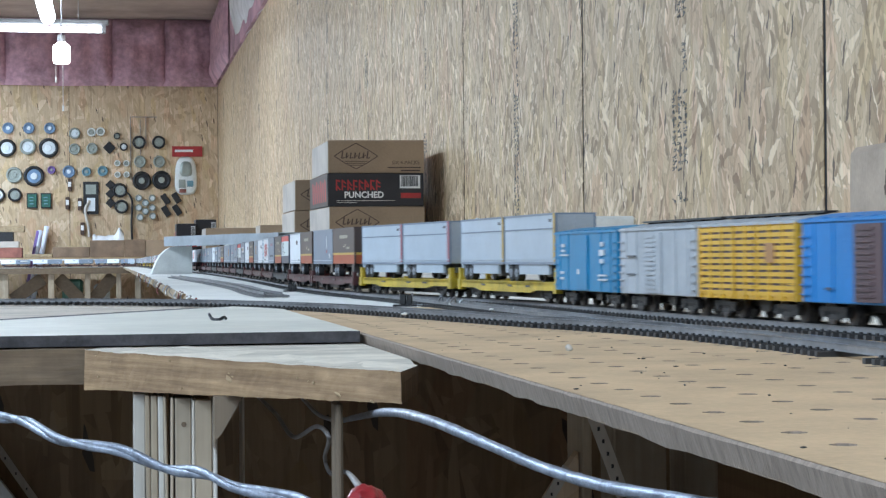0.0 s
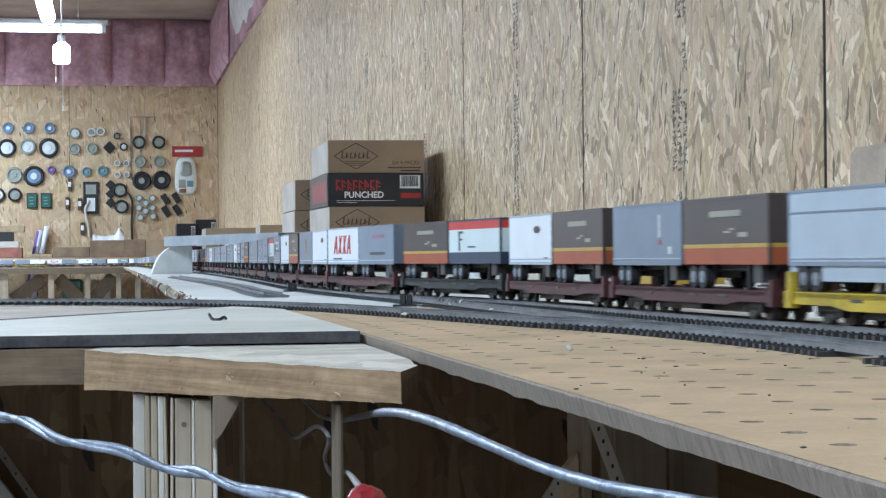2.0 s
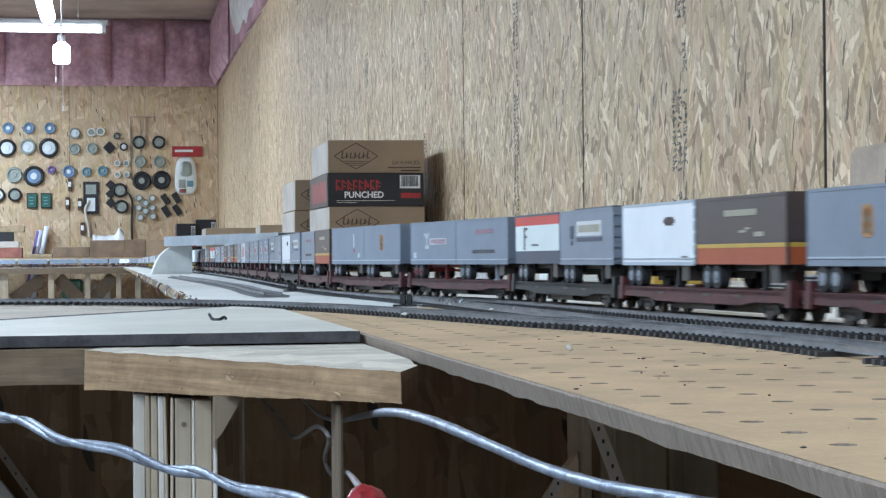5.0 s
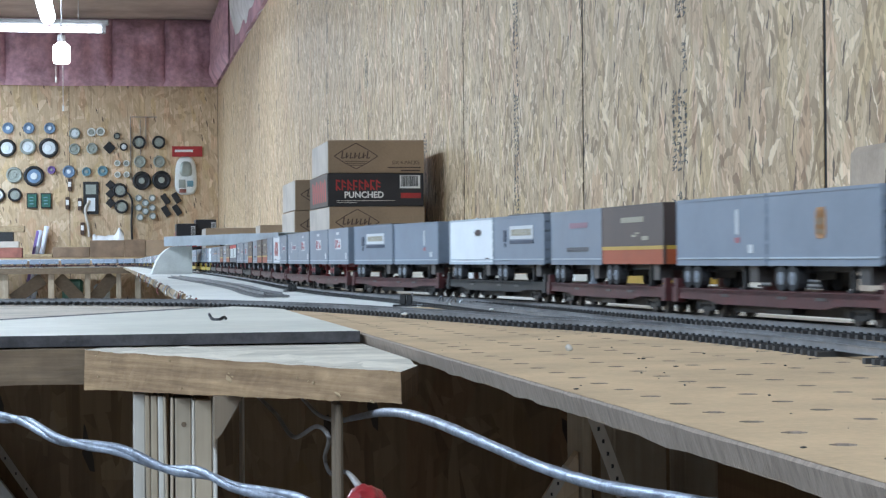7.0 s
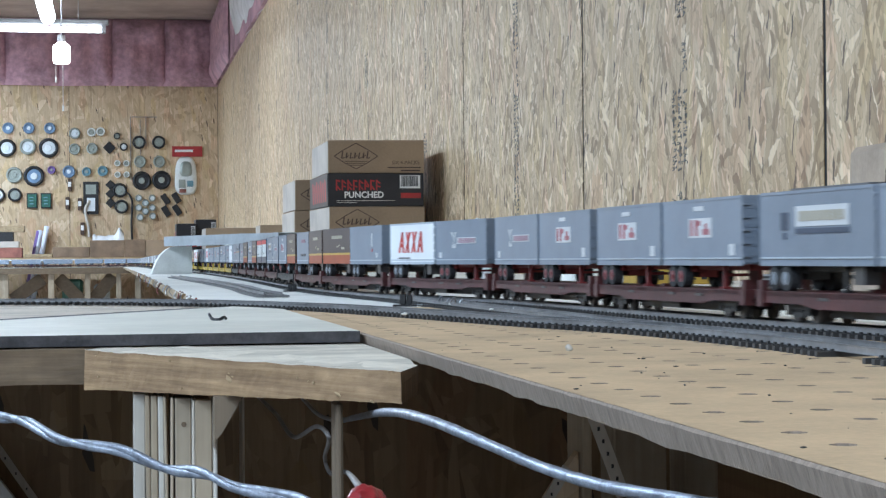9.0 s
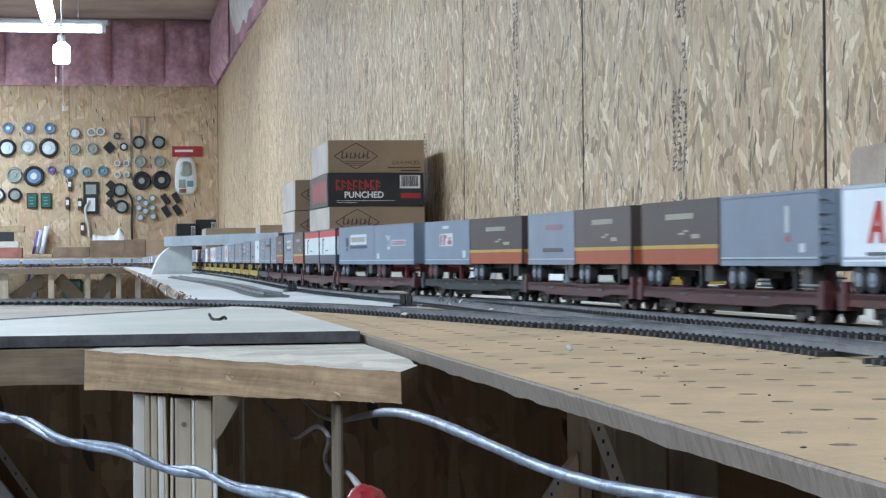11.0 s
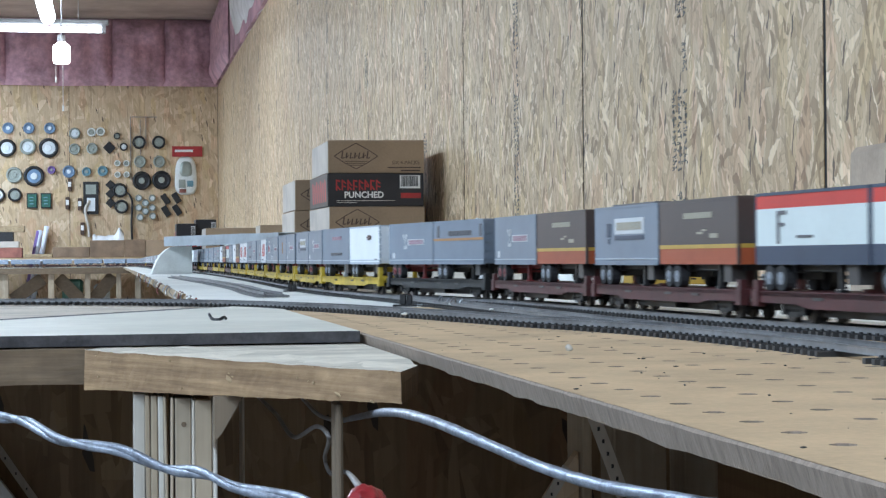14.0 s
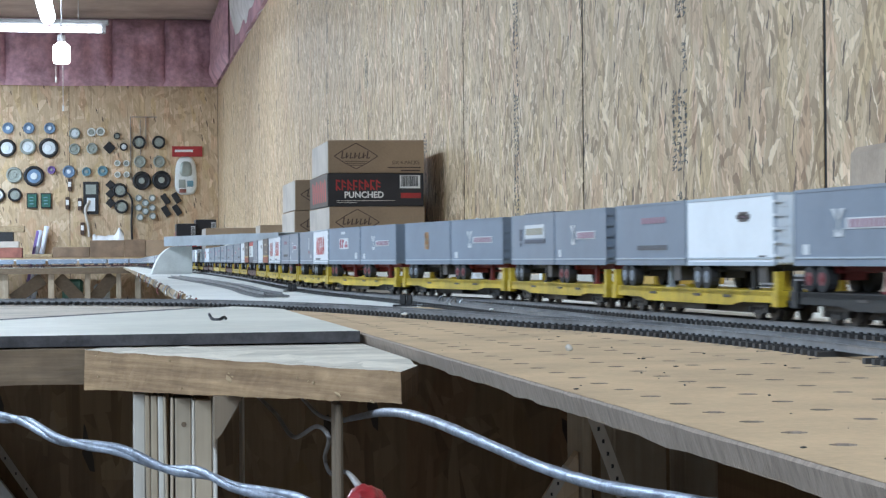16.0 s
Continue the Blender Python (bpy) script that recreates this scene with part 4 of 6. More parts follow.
def boxcar(kind):
    """A house car, its origin at rail height in the middle."""
    col = {"cyan": "boxcar_cyan", "grey": "boxcar_grey", "yellow": "boxcar_yellow", "blue": "boxcar_blue"}[kind]
    t = thing("boxcar", pose(0, 0, 0), {"cyan": "cyan blue model boxcar with white lettering", "grey": "grey model boxcar with ribbed sliding door and running board", "yellow": "yellow slatted model stock car", "blue": "bright blue model boxcar with brown ribbed door"}[kind], "model railcar", "boxcars of the train")
    L, W, z0, z1 = {"cyan": 0.0645, "grey": 0.061, "yellow": 0.056, "blue": 0.066}[kind], 0.0168, 0.0098, 0.0450
    def roof(bm):
        v = []
        for y in (-L - 0.0006, L + 0.0006):
            v.append([bm.verts.new((x, y, z)) for x, z in ((-W - 0.0008, z1 - 0.0006), (-W - 0.0008, z1 + 0.0008), (0, z1 + 0.0036), (W + 0.0008, z1 + 0.0008), (W + 0.0008, z1 - 0.0006))])
        for k in range(5):
            bm.faces.new((v[0][k], v[0][(k + 1) % 5], v[1][(k + 1) % 5], v[1][k]))
        bm.faces.new(v[0][::-1])
        bm.faces.new(v[1])
    bm = bmesh.new()
    box_bm(bm, -W, W, -L, L, z0, z1, bev=0.0004)
    body = part("body", bm, P_[col], t)
    bm = bmesh.new()
    roof(bm)
    for k in range(9):
        y = -L + 2 * L * (k + 0.5) / 9
        box_bm(bm, -W - 0.0004, W + 0.0004, y - 0.0006, y + 0.0006, z1 + 0.0005, z1 + 0.0014)
    part("roof", bm, P_["boxcar_grey" if kind == "yellow" else col], t)
    if kind in ("grey", "yellow"):
        bm = bmesh.new()
        for k in range(24):
            y = -L + 2 * L * k / 24
            box_bm(bm, -0.0035, 0.0035, y, y + 2 * L / 24 - 0.0004, z1 + 0.0040, z1 + 0.0050)
        for k in range(6):
            y = -L + 2 * L * (k + 0.5) / 6
            box_bm(bm, -0.003, 0.003, y, y + 0.001, z1 + 0.0028, z1 + 0.0042)
        part("running_board", bm, M_black, t, "dark roof walk")
    bm = bmesh.new()
    if kind == "yellow":
        for k in range(11):
            z = z0 + 0.002 + k * 0.0030
            for y0, y1 in ((-L + 0.001, -0.012), (0.012, L - 0.001), (-0.010, 0.010)):
                box_bm(bm, -W - 0.0007, -W + 0.0002, y0, y1, z, z + 0.0019)
        for k in range(9):
            y = -L + 2 * L * k / 8
            box_bm(bm, -W - 0.0010, -W, y - 0.0007, y + 0.0007, z0, z1)
        part("slat", bm, P_[col], body)
        bm = bmesh.new()
        for k in range(10):
            z = z0 + 0.0039 + k * 0.0030
            box_bm(bm, -W - 0.0002, -W + 0.0002, -L + 0.002, L - 0.002, z, z + 0.0011)
        part("slot", bm, P_["door_brown"], body, "brownish gaps between slats")
    else:
        dw = 0.0155 if kind != "cyan" else 0.013
        box_bm(bm, -W - 0.0010, -W + 0.0002, -dw * 0.6, dw, z0 + 0.001, z1 - 0.002)
        for k in range(12):
            z = z0 + 0.003 + k * 0.0025
            if kind != "cyan":
                box_bm(bm, -W - 0.0016, -W - 0.0008, -0.001, dw - 0.001, z, z + 0.0012)
        part("door", bm, P_["door_brown" if kind == "blue" else col], t, "ribbed sliding door")
        bm = bmesh.new()
        for y in (-L + 0.012, -L + 0.03, L - 0.03, L - 0.012):
            box_bm(bm, -W - 0.0004, -W, y - 0.0002, y + 0.0002, z0, z1)
        part("seam", bm, P_[col], body)
    bm = bmesh.new()
    for e in (-1, 1):
        for k in range(7):
            z = z0 + 0.003 + k * 0.0042
            box_bm(bm, -W - 0.0013, -W - 0.0006, e * (L - 0.004) - 0.003, e * (L - 0.004) + 0.003, z, z + 0.0006)
            box_bm(bm, -W + 0.001, -W + 0.008, e * L - 0.0013, e * L + 0.0013, z, z + 0.0006)
    part("ladder", bm, P_[col], t)
    bm = bmesh.new()
    for e in (-1, 1):
        for k in range(8):
            z = z0 + 0.003 + k * 0.0036
            box_bm(bm, -W + 0.002, W - 0.002, e * L - 0.0008, e * L + 0.0008, z, z + 0.0014)
    part("end_rib", bm, P_[col], t)
    marks = {"cyan": [(0.042, 0.048, 0.0105, 0.0125), (0.042, 0.048, 0.0075, 0.0090), (0.034, 0.050, 0.0050, 0.0060), (0.044, 0.050, -0.0060, -0.0045), (0.044, 0.050, -0.0095, -0.0080), (-0.040, -0.034, 0.0005, 0.0030), (-0.042, -0.033, 0.0050, 0.0085), (-0.040, -0.035, 0.0105, 0.0130), (-0.046, -0.030, -0.0095, -0.0085), (-0.046, -0.030, -0.0070, -0.0060), (0.008, 0.013, -0.0060, -0.0030)],
             "grey": [(0.034, 0.046, 0.004, 0.005), (0.034, 0.046, -0.006, -0.005)], "yellow": [(-0.034, -0.024, 0.001, 0.010)], "blue": [(0.036, 0.042, -0.0105, -0.0095)]}[kind]
    bm = bmesh.new()
    for a, b_, c, d in marks:
        box_bm(bm, -W - 0.0011, -W, a, b_, 0.026 + c, 0.026 + d)
    part("lettering", bm, P_[{"cyan": "ink_white", "grey": "ink_dark", "yellow": "ink_orange", "blue": "trailer_navy"}[kind]], body)
    part_sill = bmesh.new()
    box_bm(part_sill, -0.004, 0.004, -L + 0.003, L - 0.003, 0.0060, z0)
    box_bm(part_sill, -0.010, 0.002, -0.012, -0.002, 0.0045, z0)
    part("underframe", part_sill, M_black, t)
    for q in (-1, 1):
        put("coupler", "coupler", coupler, t, pose(0, q * (L + 0.001), 0.0092, 0, 0, 0 if q > 0 else 180))
    add_trucks(t, L - 0.021)
    return t


# front trailer, rear trailer, car colour
ORDER = [("silver_gold", "silver_gold", "yellow"), ("silver_red", "silver_red", "yellow"), ("brown", "vert", "maroon"), ("brown", "white", "maroon"), ("tri", "brown", "black"),
         ("text", "slant", "maroon"), ("white", "badge", "maroon"), ("brown", "white", "maroon"), ("plate", "tri", "black"), ("text", "chevron", "maroon"), ("badge", "vert", "maroon"),
         ("brown", "text", "maroon"), ("plate", "white", "black"), ("vert", "plate", "maroon"), ("sign", "sign", "maroon"), ("sign", "chevron", "maroon"), ("chevron", "slant", "maroon"),
         ("vert", "brown", "maroon"), ("brown", "text", "maroon"), ("brown", "sign", "black"), ("chevron", "plate", "maroon"), ("tri", "tri", "maroon"), ("brown", "plate", "maroon"),
         ("brown", "chevron", "maroon"), ("stripe", "chevron", "black"), ("white", "text", "yellow"), ("chevron", "plate", "yellow"), ("chevron", "badge", "yellow"), ("chevron", "sign", "yellow"),
         ("slant", "vert", "yellow"), ("chevron", "text", "yellow"), ("slant", "slant", "yellow"), ("brown", "white", "yellow"), ("vert", "tri", "maroon"), ("brown", "white", "yellow"), ("text", "chevron", "yellow")]
rnd = random.Random(11)
while len(ORDER) < 66:
    ORDER.append((rnd.choice(("white", "text", "chevron", "vert", "silver_red", "plate")), rnd.choice(("white", "sign", "badge", "slant", "text")), rnd.choice(("maroon", "maroon", "yellow"))))
while len(ORDER) < 89:
    ORDER.append(("vert", "vert", "maroon"))
RIDERS = []      # (thing, distance behind the reference at the start, height, half wheelbase)
models = {}
for k, (a, b, tone) in enumerate(ORDER):
    mid = FRONT0 + PITCH * (k + 0.5)
    for key, make, arg in ((tone, flatcar, tone), (a, trailer, a), (b, trailer, b)):
        if key not in models:
            models[key] = [make(arg), False]
    for key, off, z in ((tone, 0.0, 0.0), (a, -0.0500, 0.0141), (b, 0.0640, 0.0141)):
        ob, used = models[key]
        o = copy_thing(ob, pose(0, 0, 0)) if used else ob
        models[key][1] = True
        RIDERS.append((o, mid, off, z, 0.083))
for kind, a, b in (("cyan", 0.542, 0.677), ("grey", 0.414, 0.542), ("yellow", 0.297, 0.414), ("blue", 0.160, 0.297)):
    RIDERS.append((boxcar(kind), (a + b) / 2, 0.0, 0.0, 0.042))


def motions():
    """The train rolls along the main line; trailers ride with their cars."""
    times = [0.4 * k for k in range(41)]
    for ob, s0, off, z, half in RIDERS:
        rows = []
        for t in times:
            s = S_REF + s0 - gone(t)
            f, r = MAIN.at(s - half), MAIN.at(s + half)
            d = (r - f).normalized()
            c = (f + r) / 2 + d * off
            rows.append((t, pose(c.x, c.y, RAIL + z + fall(c.y), 0, 0, math.degrees(math.atan2(d.y, d.x)) - 90)))
        walk(ob, rows)



# ---- carpentry below the boards ----
def beam(name, corners_a, corners_b, mats, label, category="beam"):
    """A six-sided timber from two end quads."""
    bm = bmesh.new()
    org, end = Vector(corners_a[0]), Vector(corners_b[0])
    turn = Matrix.Translation(org) @ Matrix.Rotation(math.atan2(end.y - org.y, end.x - org.x), 4, "Z")
    back = turn.inverted()
    a, b = [bm.verts.new(back @ Vector(p)) for p in corners_a], [bm.verts.new(back @ Vector(p)) for p in corners_b]
    bm.faces.new(a).material_index = 1
    bm.faces.new(b[::-1]).material_index = 1
    for k in range(4):
        f = bm.faces.new((a[k], b[k], b[(k + 1) % 4], a[(k + 1) % 4]))
        f.material_index = 2 if k == 2 else 0
    bmesh.ops.subdivide_edges(bm, edges=[e for e in bm.edges if e.calc_length() > 0.1], cuts=80, use_grid_fill=True)
    bmesh.ops.subdivide_edges(bm, edges=[e for e in bm.edges if abs(e.verts[0].co.z - e.verts[1].co.z) > 0.006], cuts=4, use_grid_fill=True)
    for v in bm.verts:
        v.co += 0.0006 * noise.noise_vector(v.co * 60) + 0.0002 * noise.noise_vector(v.co * 330)
    o = part(name, bm, mats, m=turn)
    return tagged(o, label, category)


zb = B - 0.0048
beam("ledge_beam", [(0.0995, 0.66, B - 0.0160), (0.112, 0.70, B - 0.0160), (0.112, 0.70, zb), (0.0995, 0.66, zb)],
     [(-0.0131, 0.862, B - 0.0222), (0.012, 0.93, B - 0.0222), (0.012, 0.93, zb), (-0.0131, 0.862, zb)], (M_beam, M_beam_end, M_ledge), "sawn pine batten with white painted top under the deck edge")
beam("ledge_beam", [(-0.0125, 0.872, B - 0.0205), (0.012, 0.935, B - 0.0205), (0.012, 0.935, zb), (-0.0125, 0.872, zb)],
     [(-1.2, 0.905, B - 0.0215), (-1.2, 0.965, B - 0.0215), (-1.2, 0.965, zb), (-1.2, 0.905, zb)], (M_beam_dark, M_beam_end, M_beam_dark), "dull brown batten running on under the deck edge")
bm = bmesh.new()
prism_bm(bm, [(0.1, 0.668), (0.111, 0.70), (0.1155, 0.74), (0.1155, 0.9), (0.012, 0.93), (-0.0105, 0.868)], B - 0.0064, B - 0.0049)
setting(part("ledge_board", bm, M_ledge), "dirty whitewashed ledge below the deck edge", "board")
bits = [(0.0985, 0.664, -0.0062), (0.0815, 0.6925, -0.0150), (0.0735, 0.7065, -0.0112), (0.0455, 0.7565, -0.0125)]
rnd = random.Random(77)
for k in range(34):
    u = rnd.uniform(0.02, 0.97)
    low = -0.0160 - 0.0062 * u
    bits.append((0.0995 - 0.1126 * u, 0.6592 + 0.202 * u, rnd.choice((-0.0052, low, rnd.uniform(low, -0.0052)))))
for x, y, z in bits:
    bm = bmesh.new()
    bmesh.ops.create_icosphere(bm, subdivisions=2, radius=0.0011 if (x, y, z) in bits[:4] else rnd.uniform(0.00015, 0.00042))
    sx, sz = rnd.uniform(0.4, 2.2), rnd.uniform(0.5, 1.6)
    for v in bm.verts:
        v.co = Vector((v.co.x * sx, v.co.y * 0.6, v.co.z * sz)) * (1 + 0.9 * noise.noise(v.co * 1500 + Vector((x * 900, 0, 0))))
    tagged(part("splinter", bm, M_pine, m=pose(x, y, B + z, 0, 25, -30)), "pale splintered bit on the batten face", "splinter", "splinters of the batten")

leg = thing("bench_leg", pose(0.0, 0.80, 0), "bench leg of several whitewashed and raw pine slats", "bench leg")
M_pale_pine = wood("pale_pine_z", (0.63, 0.53, 0.40), (0.40, 0.31, 0.21), 2)
M_dark_post = wood("dark_pine_z", (0.29, 0.22, 0.15), (0.16, 0.12, 0.08), 2)
for u0, u1, lean, mt in ((0.0, 0.15, 0.2, M_grey_wood), (0.155, 0.215, -0.4, M_pale_pine), (0.22, 0.305, 0.1, M_pale_pine), (0.315, 0.385, -0.3, M_grey_wood), (0.39, 0.425, -0.9, M_pale_pine),
                         (0.455, 0.49, 0.5, M_pale_pine), (0.515, 0.715, 0.0, M_pale_pine), (0.72, 0.745, 0.0, M_grey_wood), (0.75, 0.955, 0.0, M_pale_pine), (0.96, 1.0, 0.2, M_grey_wood)):
    x0, x1 = 0.0079 + 0.0330 * u0, 0.0079 + 0.0330 * u1
    y0 = 0.785 + (0.0302 - x0) * 1.79 + 0.004 - 0.80
    bm = bmesh.new()
    box_bm(bm, x0, x1, y0, y0 + 0.03, 0, B - 0.0225, bev=0.0004)
    for v in bm.verts:
        v.co.x += math.tan(radians(lean)) * (v.co.z - B + 0.06)
    part("slat", bm, mt, leg)
bm = bmesh.new()
cyl_bm(bm, (0.0285, 0.785 + (0.0302 - 0.0249) * 1.79 + 0.0035 - 0.80, B - 0.0335), "Y", 0.0011, 0.002, 10)
part("knot", bm, M_beam_end, leg, "dark knot in a slat")
def post(x0, x1, y, mt=M_pine_z, z1=B - 0.02, d=0.038, label="raw pine post under the deck"):
    bm = bmesh.new()
    box_bm(bm, x0, x1, y, y + d, 0, z1, bev=0.001)
    return tagged(part("post", bm, mt), label, "post", "posts under the deck")


post(0.0812, 0.0840, 0.702, M_dark_post, B - 0.0185, 0.016)
post(0.0541, 0.0559, 0.83, M_grey_wood, B - 0.0195, 0.010, "thin pale lath under the deck")
post(0.275, 0.2812, 1.10)
post(0.335, 0.372, 1.25)
post(0.40, 0.425, 1.30)
for y in (-7.5, -5.5, -3.5, -1.9):
    post(0.14, 0.178, y, z1=B - 0.0185)
for x, y in ((-2.5, 0.95), (-2.5, 1.6), (-1.4, 0.97)):
    post(x, x + 0.04, y, z1=B - 0.0215 if y < 1 else B - 0.005)
setting(block("under_panel", (-1.6, WX - 0.006, 1.655, 1.668, 0, B - 0.021), M_osb_dark), "dark brown strand board panel closing the space below the deck", "panel")
setting(block("under_panel_side", (0.52, 0.532, -1.5, 1.654, 0, B - 0.021), M_osb_dark), "dark brown strand board partition below the deck", "panel")
def gusset(pts, y, mt, label):
    bm = bmesh.new()
    a = [bm.verts.new((x, y, z)) for x, z in pts]
    b = [bm.verts.new((x, y + 0.011, z)) for x, z in pts]
    bm.faces.new(a)
    bm.faces.new(b[::-1])
    for k in range(len(pts)):
        bm.faces.new((a[k], a[(k + 1) % len(pts)], b[(k + 1) % len(pts)], b[k]))
    return tagged(part("gusset", bm, mt), label, "gusset")


gusset([(0.274, 0.863), (0.258, 0.842), (0.248, 0.826), (0.225, 0.79), (0.225, 0.0), (0.274, 0.0)], 1.105, M_osb_x, "cut strand board gusset below the deck")
gusset([(x * 0.642, EYE + (z - EYE) * 0.642) for x, z in ((0.0612, 0.895), (0.0800, 0.895), (0.0770, 0.891), (0.066, 0.872), (0.0622, 0.868), (0.0612, 0.862))], 0.762, M_dark_post, "sawn pine corner brace beside the leg")
gusset([(-0.13, 0.84), (-0.0943, 0.797), (-0.07, 0.765), (-0.07, 0.0), (-0.13, 0.0)], 1.62, M_foam, "white board end standing under the deck")
for a, b, y in (((0.2300, 0.9050), (0.2460, 0.862), 0.90), ((0.2670, 0.854), (0.2390, 0.810), 1.104), ((-0.1144, 0.846), (-0.0524, 0.753), 1.6535)):
    d = Vector((b[0] - a[0], b[1] - a[1])).normalized()
    nr = Vector((-d.y, d.x)) * 0.0032
    s = thing("perforated_strap", pose(0, 0, 0), "thin galvanised perforated strap brace under the deck", "strap")
    bm = bmesh.new()
    q = [(a[0] + nr.x, a[1] + nr.y), (b[0] + nr.x, b[1] + nr.y), (b[0] - nr.x, b[1] - nr.y), (a[0] - nr.x, a[1] - nr.y)]
    v1, v2 = [bm.verts.new((x, y, z)) for x, z in q], [bm.verts.new((x, y + 0.0009, z)) for x, z in q]
    bm.faces.new(v1)
    bm.faces.new(v2[::-1])
    for k in range(4):
        bm.faces.new((v1[k], v1[(k + 1) % 4], v2[(k + 1) % 4], v2[k]))
    part("band", bm, M_grey_wood, s)
    for k in range(7):
        c = Vector(a) + (Vector(b) - Vector(a)) * (k + 0.5) / 7
        block("slot", (c.x - 0.0006, c.x + 0.0006, y - 0.0003, y + 0.0002, c.y - 0.0010, c.y + 0.0010), M_black, s)

# legs and braces of the far deck
for k, (x0, x1) in enumerate(((-0.883, -0.799), (-0.500, -0.454), (-0.221, -0.178), (0.020, 0.059), (0.165, 0.211))):
    p = tagged(block("far_leg", (x0, x1, 14.96, 15.0, 0, B - 0.034), M_pine_z, bev=0.002), "raw pine leg under the far shelf deck", "post", "legs of the far deck")
setting(block("far_fascia", (-9.6, 0.30, 14.940, 14.950, B - 0.062, B - 0.0136), M_beam_dark), "pine fascia along the far shelf deck", "trim")
def brace(x0, z0, x1, z1, y=15.05):
    x0, x1, z0, z1 = x0 * 1.65, x1 * 1.65, EYE + (z0 - EYE) * 1.65, EYE + (z1 - EYE) * 1.65
    bm = bmesh.new()
    d = Vector((x1 - x0, z1 - z0)).normalized()
    n = Vector((-d.y, d.x)) * 0.05
    pts = [(x0 + n.x, z0 + n.y), (x1 + n.x, z1 + n.y), (x1 - n.x, z1 - n.y), (x0 - n.x, z0 - n.y)]
    a, b = [bm.verts.new((x, y, z)) for x, z in pts], [bm.verts.new((x, y + 0.03, z)) for x, z in pts]
    bm.faces.new(a)
    bm.faces.new(b[::-1])
    for k in range(4):
        bm.faces.new((a[k], a[(k + 1) % 4], b[(k + 1) % 4], b[k]))
    tagged(part("brace", bm, M_beam_dark), "diagonal brown brace under the far shelf deck", "brace", "braces of the far deck")


brace(-0.47, 0.80, -0.33, 0.90)
brace(-0.26, 0.905, -0.15, 0.79)
brace(-0.10, 0.79, 0.0, 0.91)
green_bin = tagged(block("green_bin", (-0.40, -0.24, 15.1, 15.35, 0.0, 0.84), paint("green_plastic", (0.06, 0.14, 0.09), 0.5), bev=0.02), "dark green bin standing below the far deck", "bin")
white_bin = tagged(block("white_bin", (-0.155, -0.03, 15.1, 15.35, 0.0, 0.80), M_foam, bev=0.02), "white bin standing below the far deck", "bin")

# wire scraps and feeders along the edge of the white deck
rnd = random.Random(5)
M_redbit = paint("dull_red_insulation", (0.28, 0.09, 0.08), 0.6, vary=0.2)
scrap_mats = (M_redbit, M_white_ink, M_wire_thin, M_wire_thin, M_pine, M_wire, M_brown_ink)
for k in range(30):
    y = 1.72 + 3.9 * (k / 30) ** 1.5 + rnd.uniform(-0.03, 0.03)
    x = 0.0708 + rnd.uniform(-0.004, 0.002)
    L = rnd.uniform(0.004, 0.014)
    z = B - rnd.uniform(0.0, 0.006)
    pts = [(x + 0.0025, y, B + 0.0004), (x, y + rnd.uniform(-0.01, 0.01), z + 0.0015), (x - rnd.uniform(0, 0.004), y + rnd.uniform(-0.01, 0.01), z - L * 0.5), (x + rnd.uniform(-0.006, 0.002), y + rnd.uniform(-0.012, 0.012), z - L)]
    o = tube_path("wire_scrap", pts, rnd.uniform(0.0005, 0.0013), scrap_mats[k % 7], seg=6, steps=4)
    tagged(o, ("red", "white", "grey", "grey", "tan", "silvery", "brown")[k % 7] + " feeder wire end hanging at the deck edge", "wire", "feeder wires at the deck edge")

# ---- structures along the line ----
ab = bmesh.new()
prof = [(0.096, 0.0), (0.1015, 0.013), (0.110, 0.033), (0.120, 0.050), (0.135, 0.064), (0.145, 0.069), (0.154, 0.0715), (0.2005, 0.0715), (0.2005, 0.0)]
a = [ab.verts.new((x, 4.93, B + z)) for x, z in prof]
b = [ab.verts.new((x, 5.12, B + z)) for x, z in prof]
ab.faces.new(a)
ab.faces.new(b[::-1])
for k in range(len(prof)):
    ab.faces.new((a[k], a[(k + 1) % len(prof)], b[(k + 1) % len(prof)], b[k]))
abut = thing("bridge_abutment", pose(0, 0, 0), "white carved foam bridge abutment standing on the deck", "model abutment")
part("slope", ab, M_foam, abut)
block("far_abutment", (0.262, 0.33, 4.45, 4.75, B, B + 0.0715), M_foam, abut)
bridge = thing("steel_bridge", pose(0, 0, 0), "bluish galvanised steel channels laid as a bridge over the line", "model bridge")
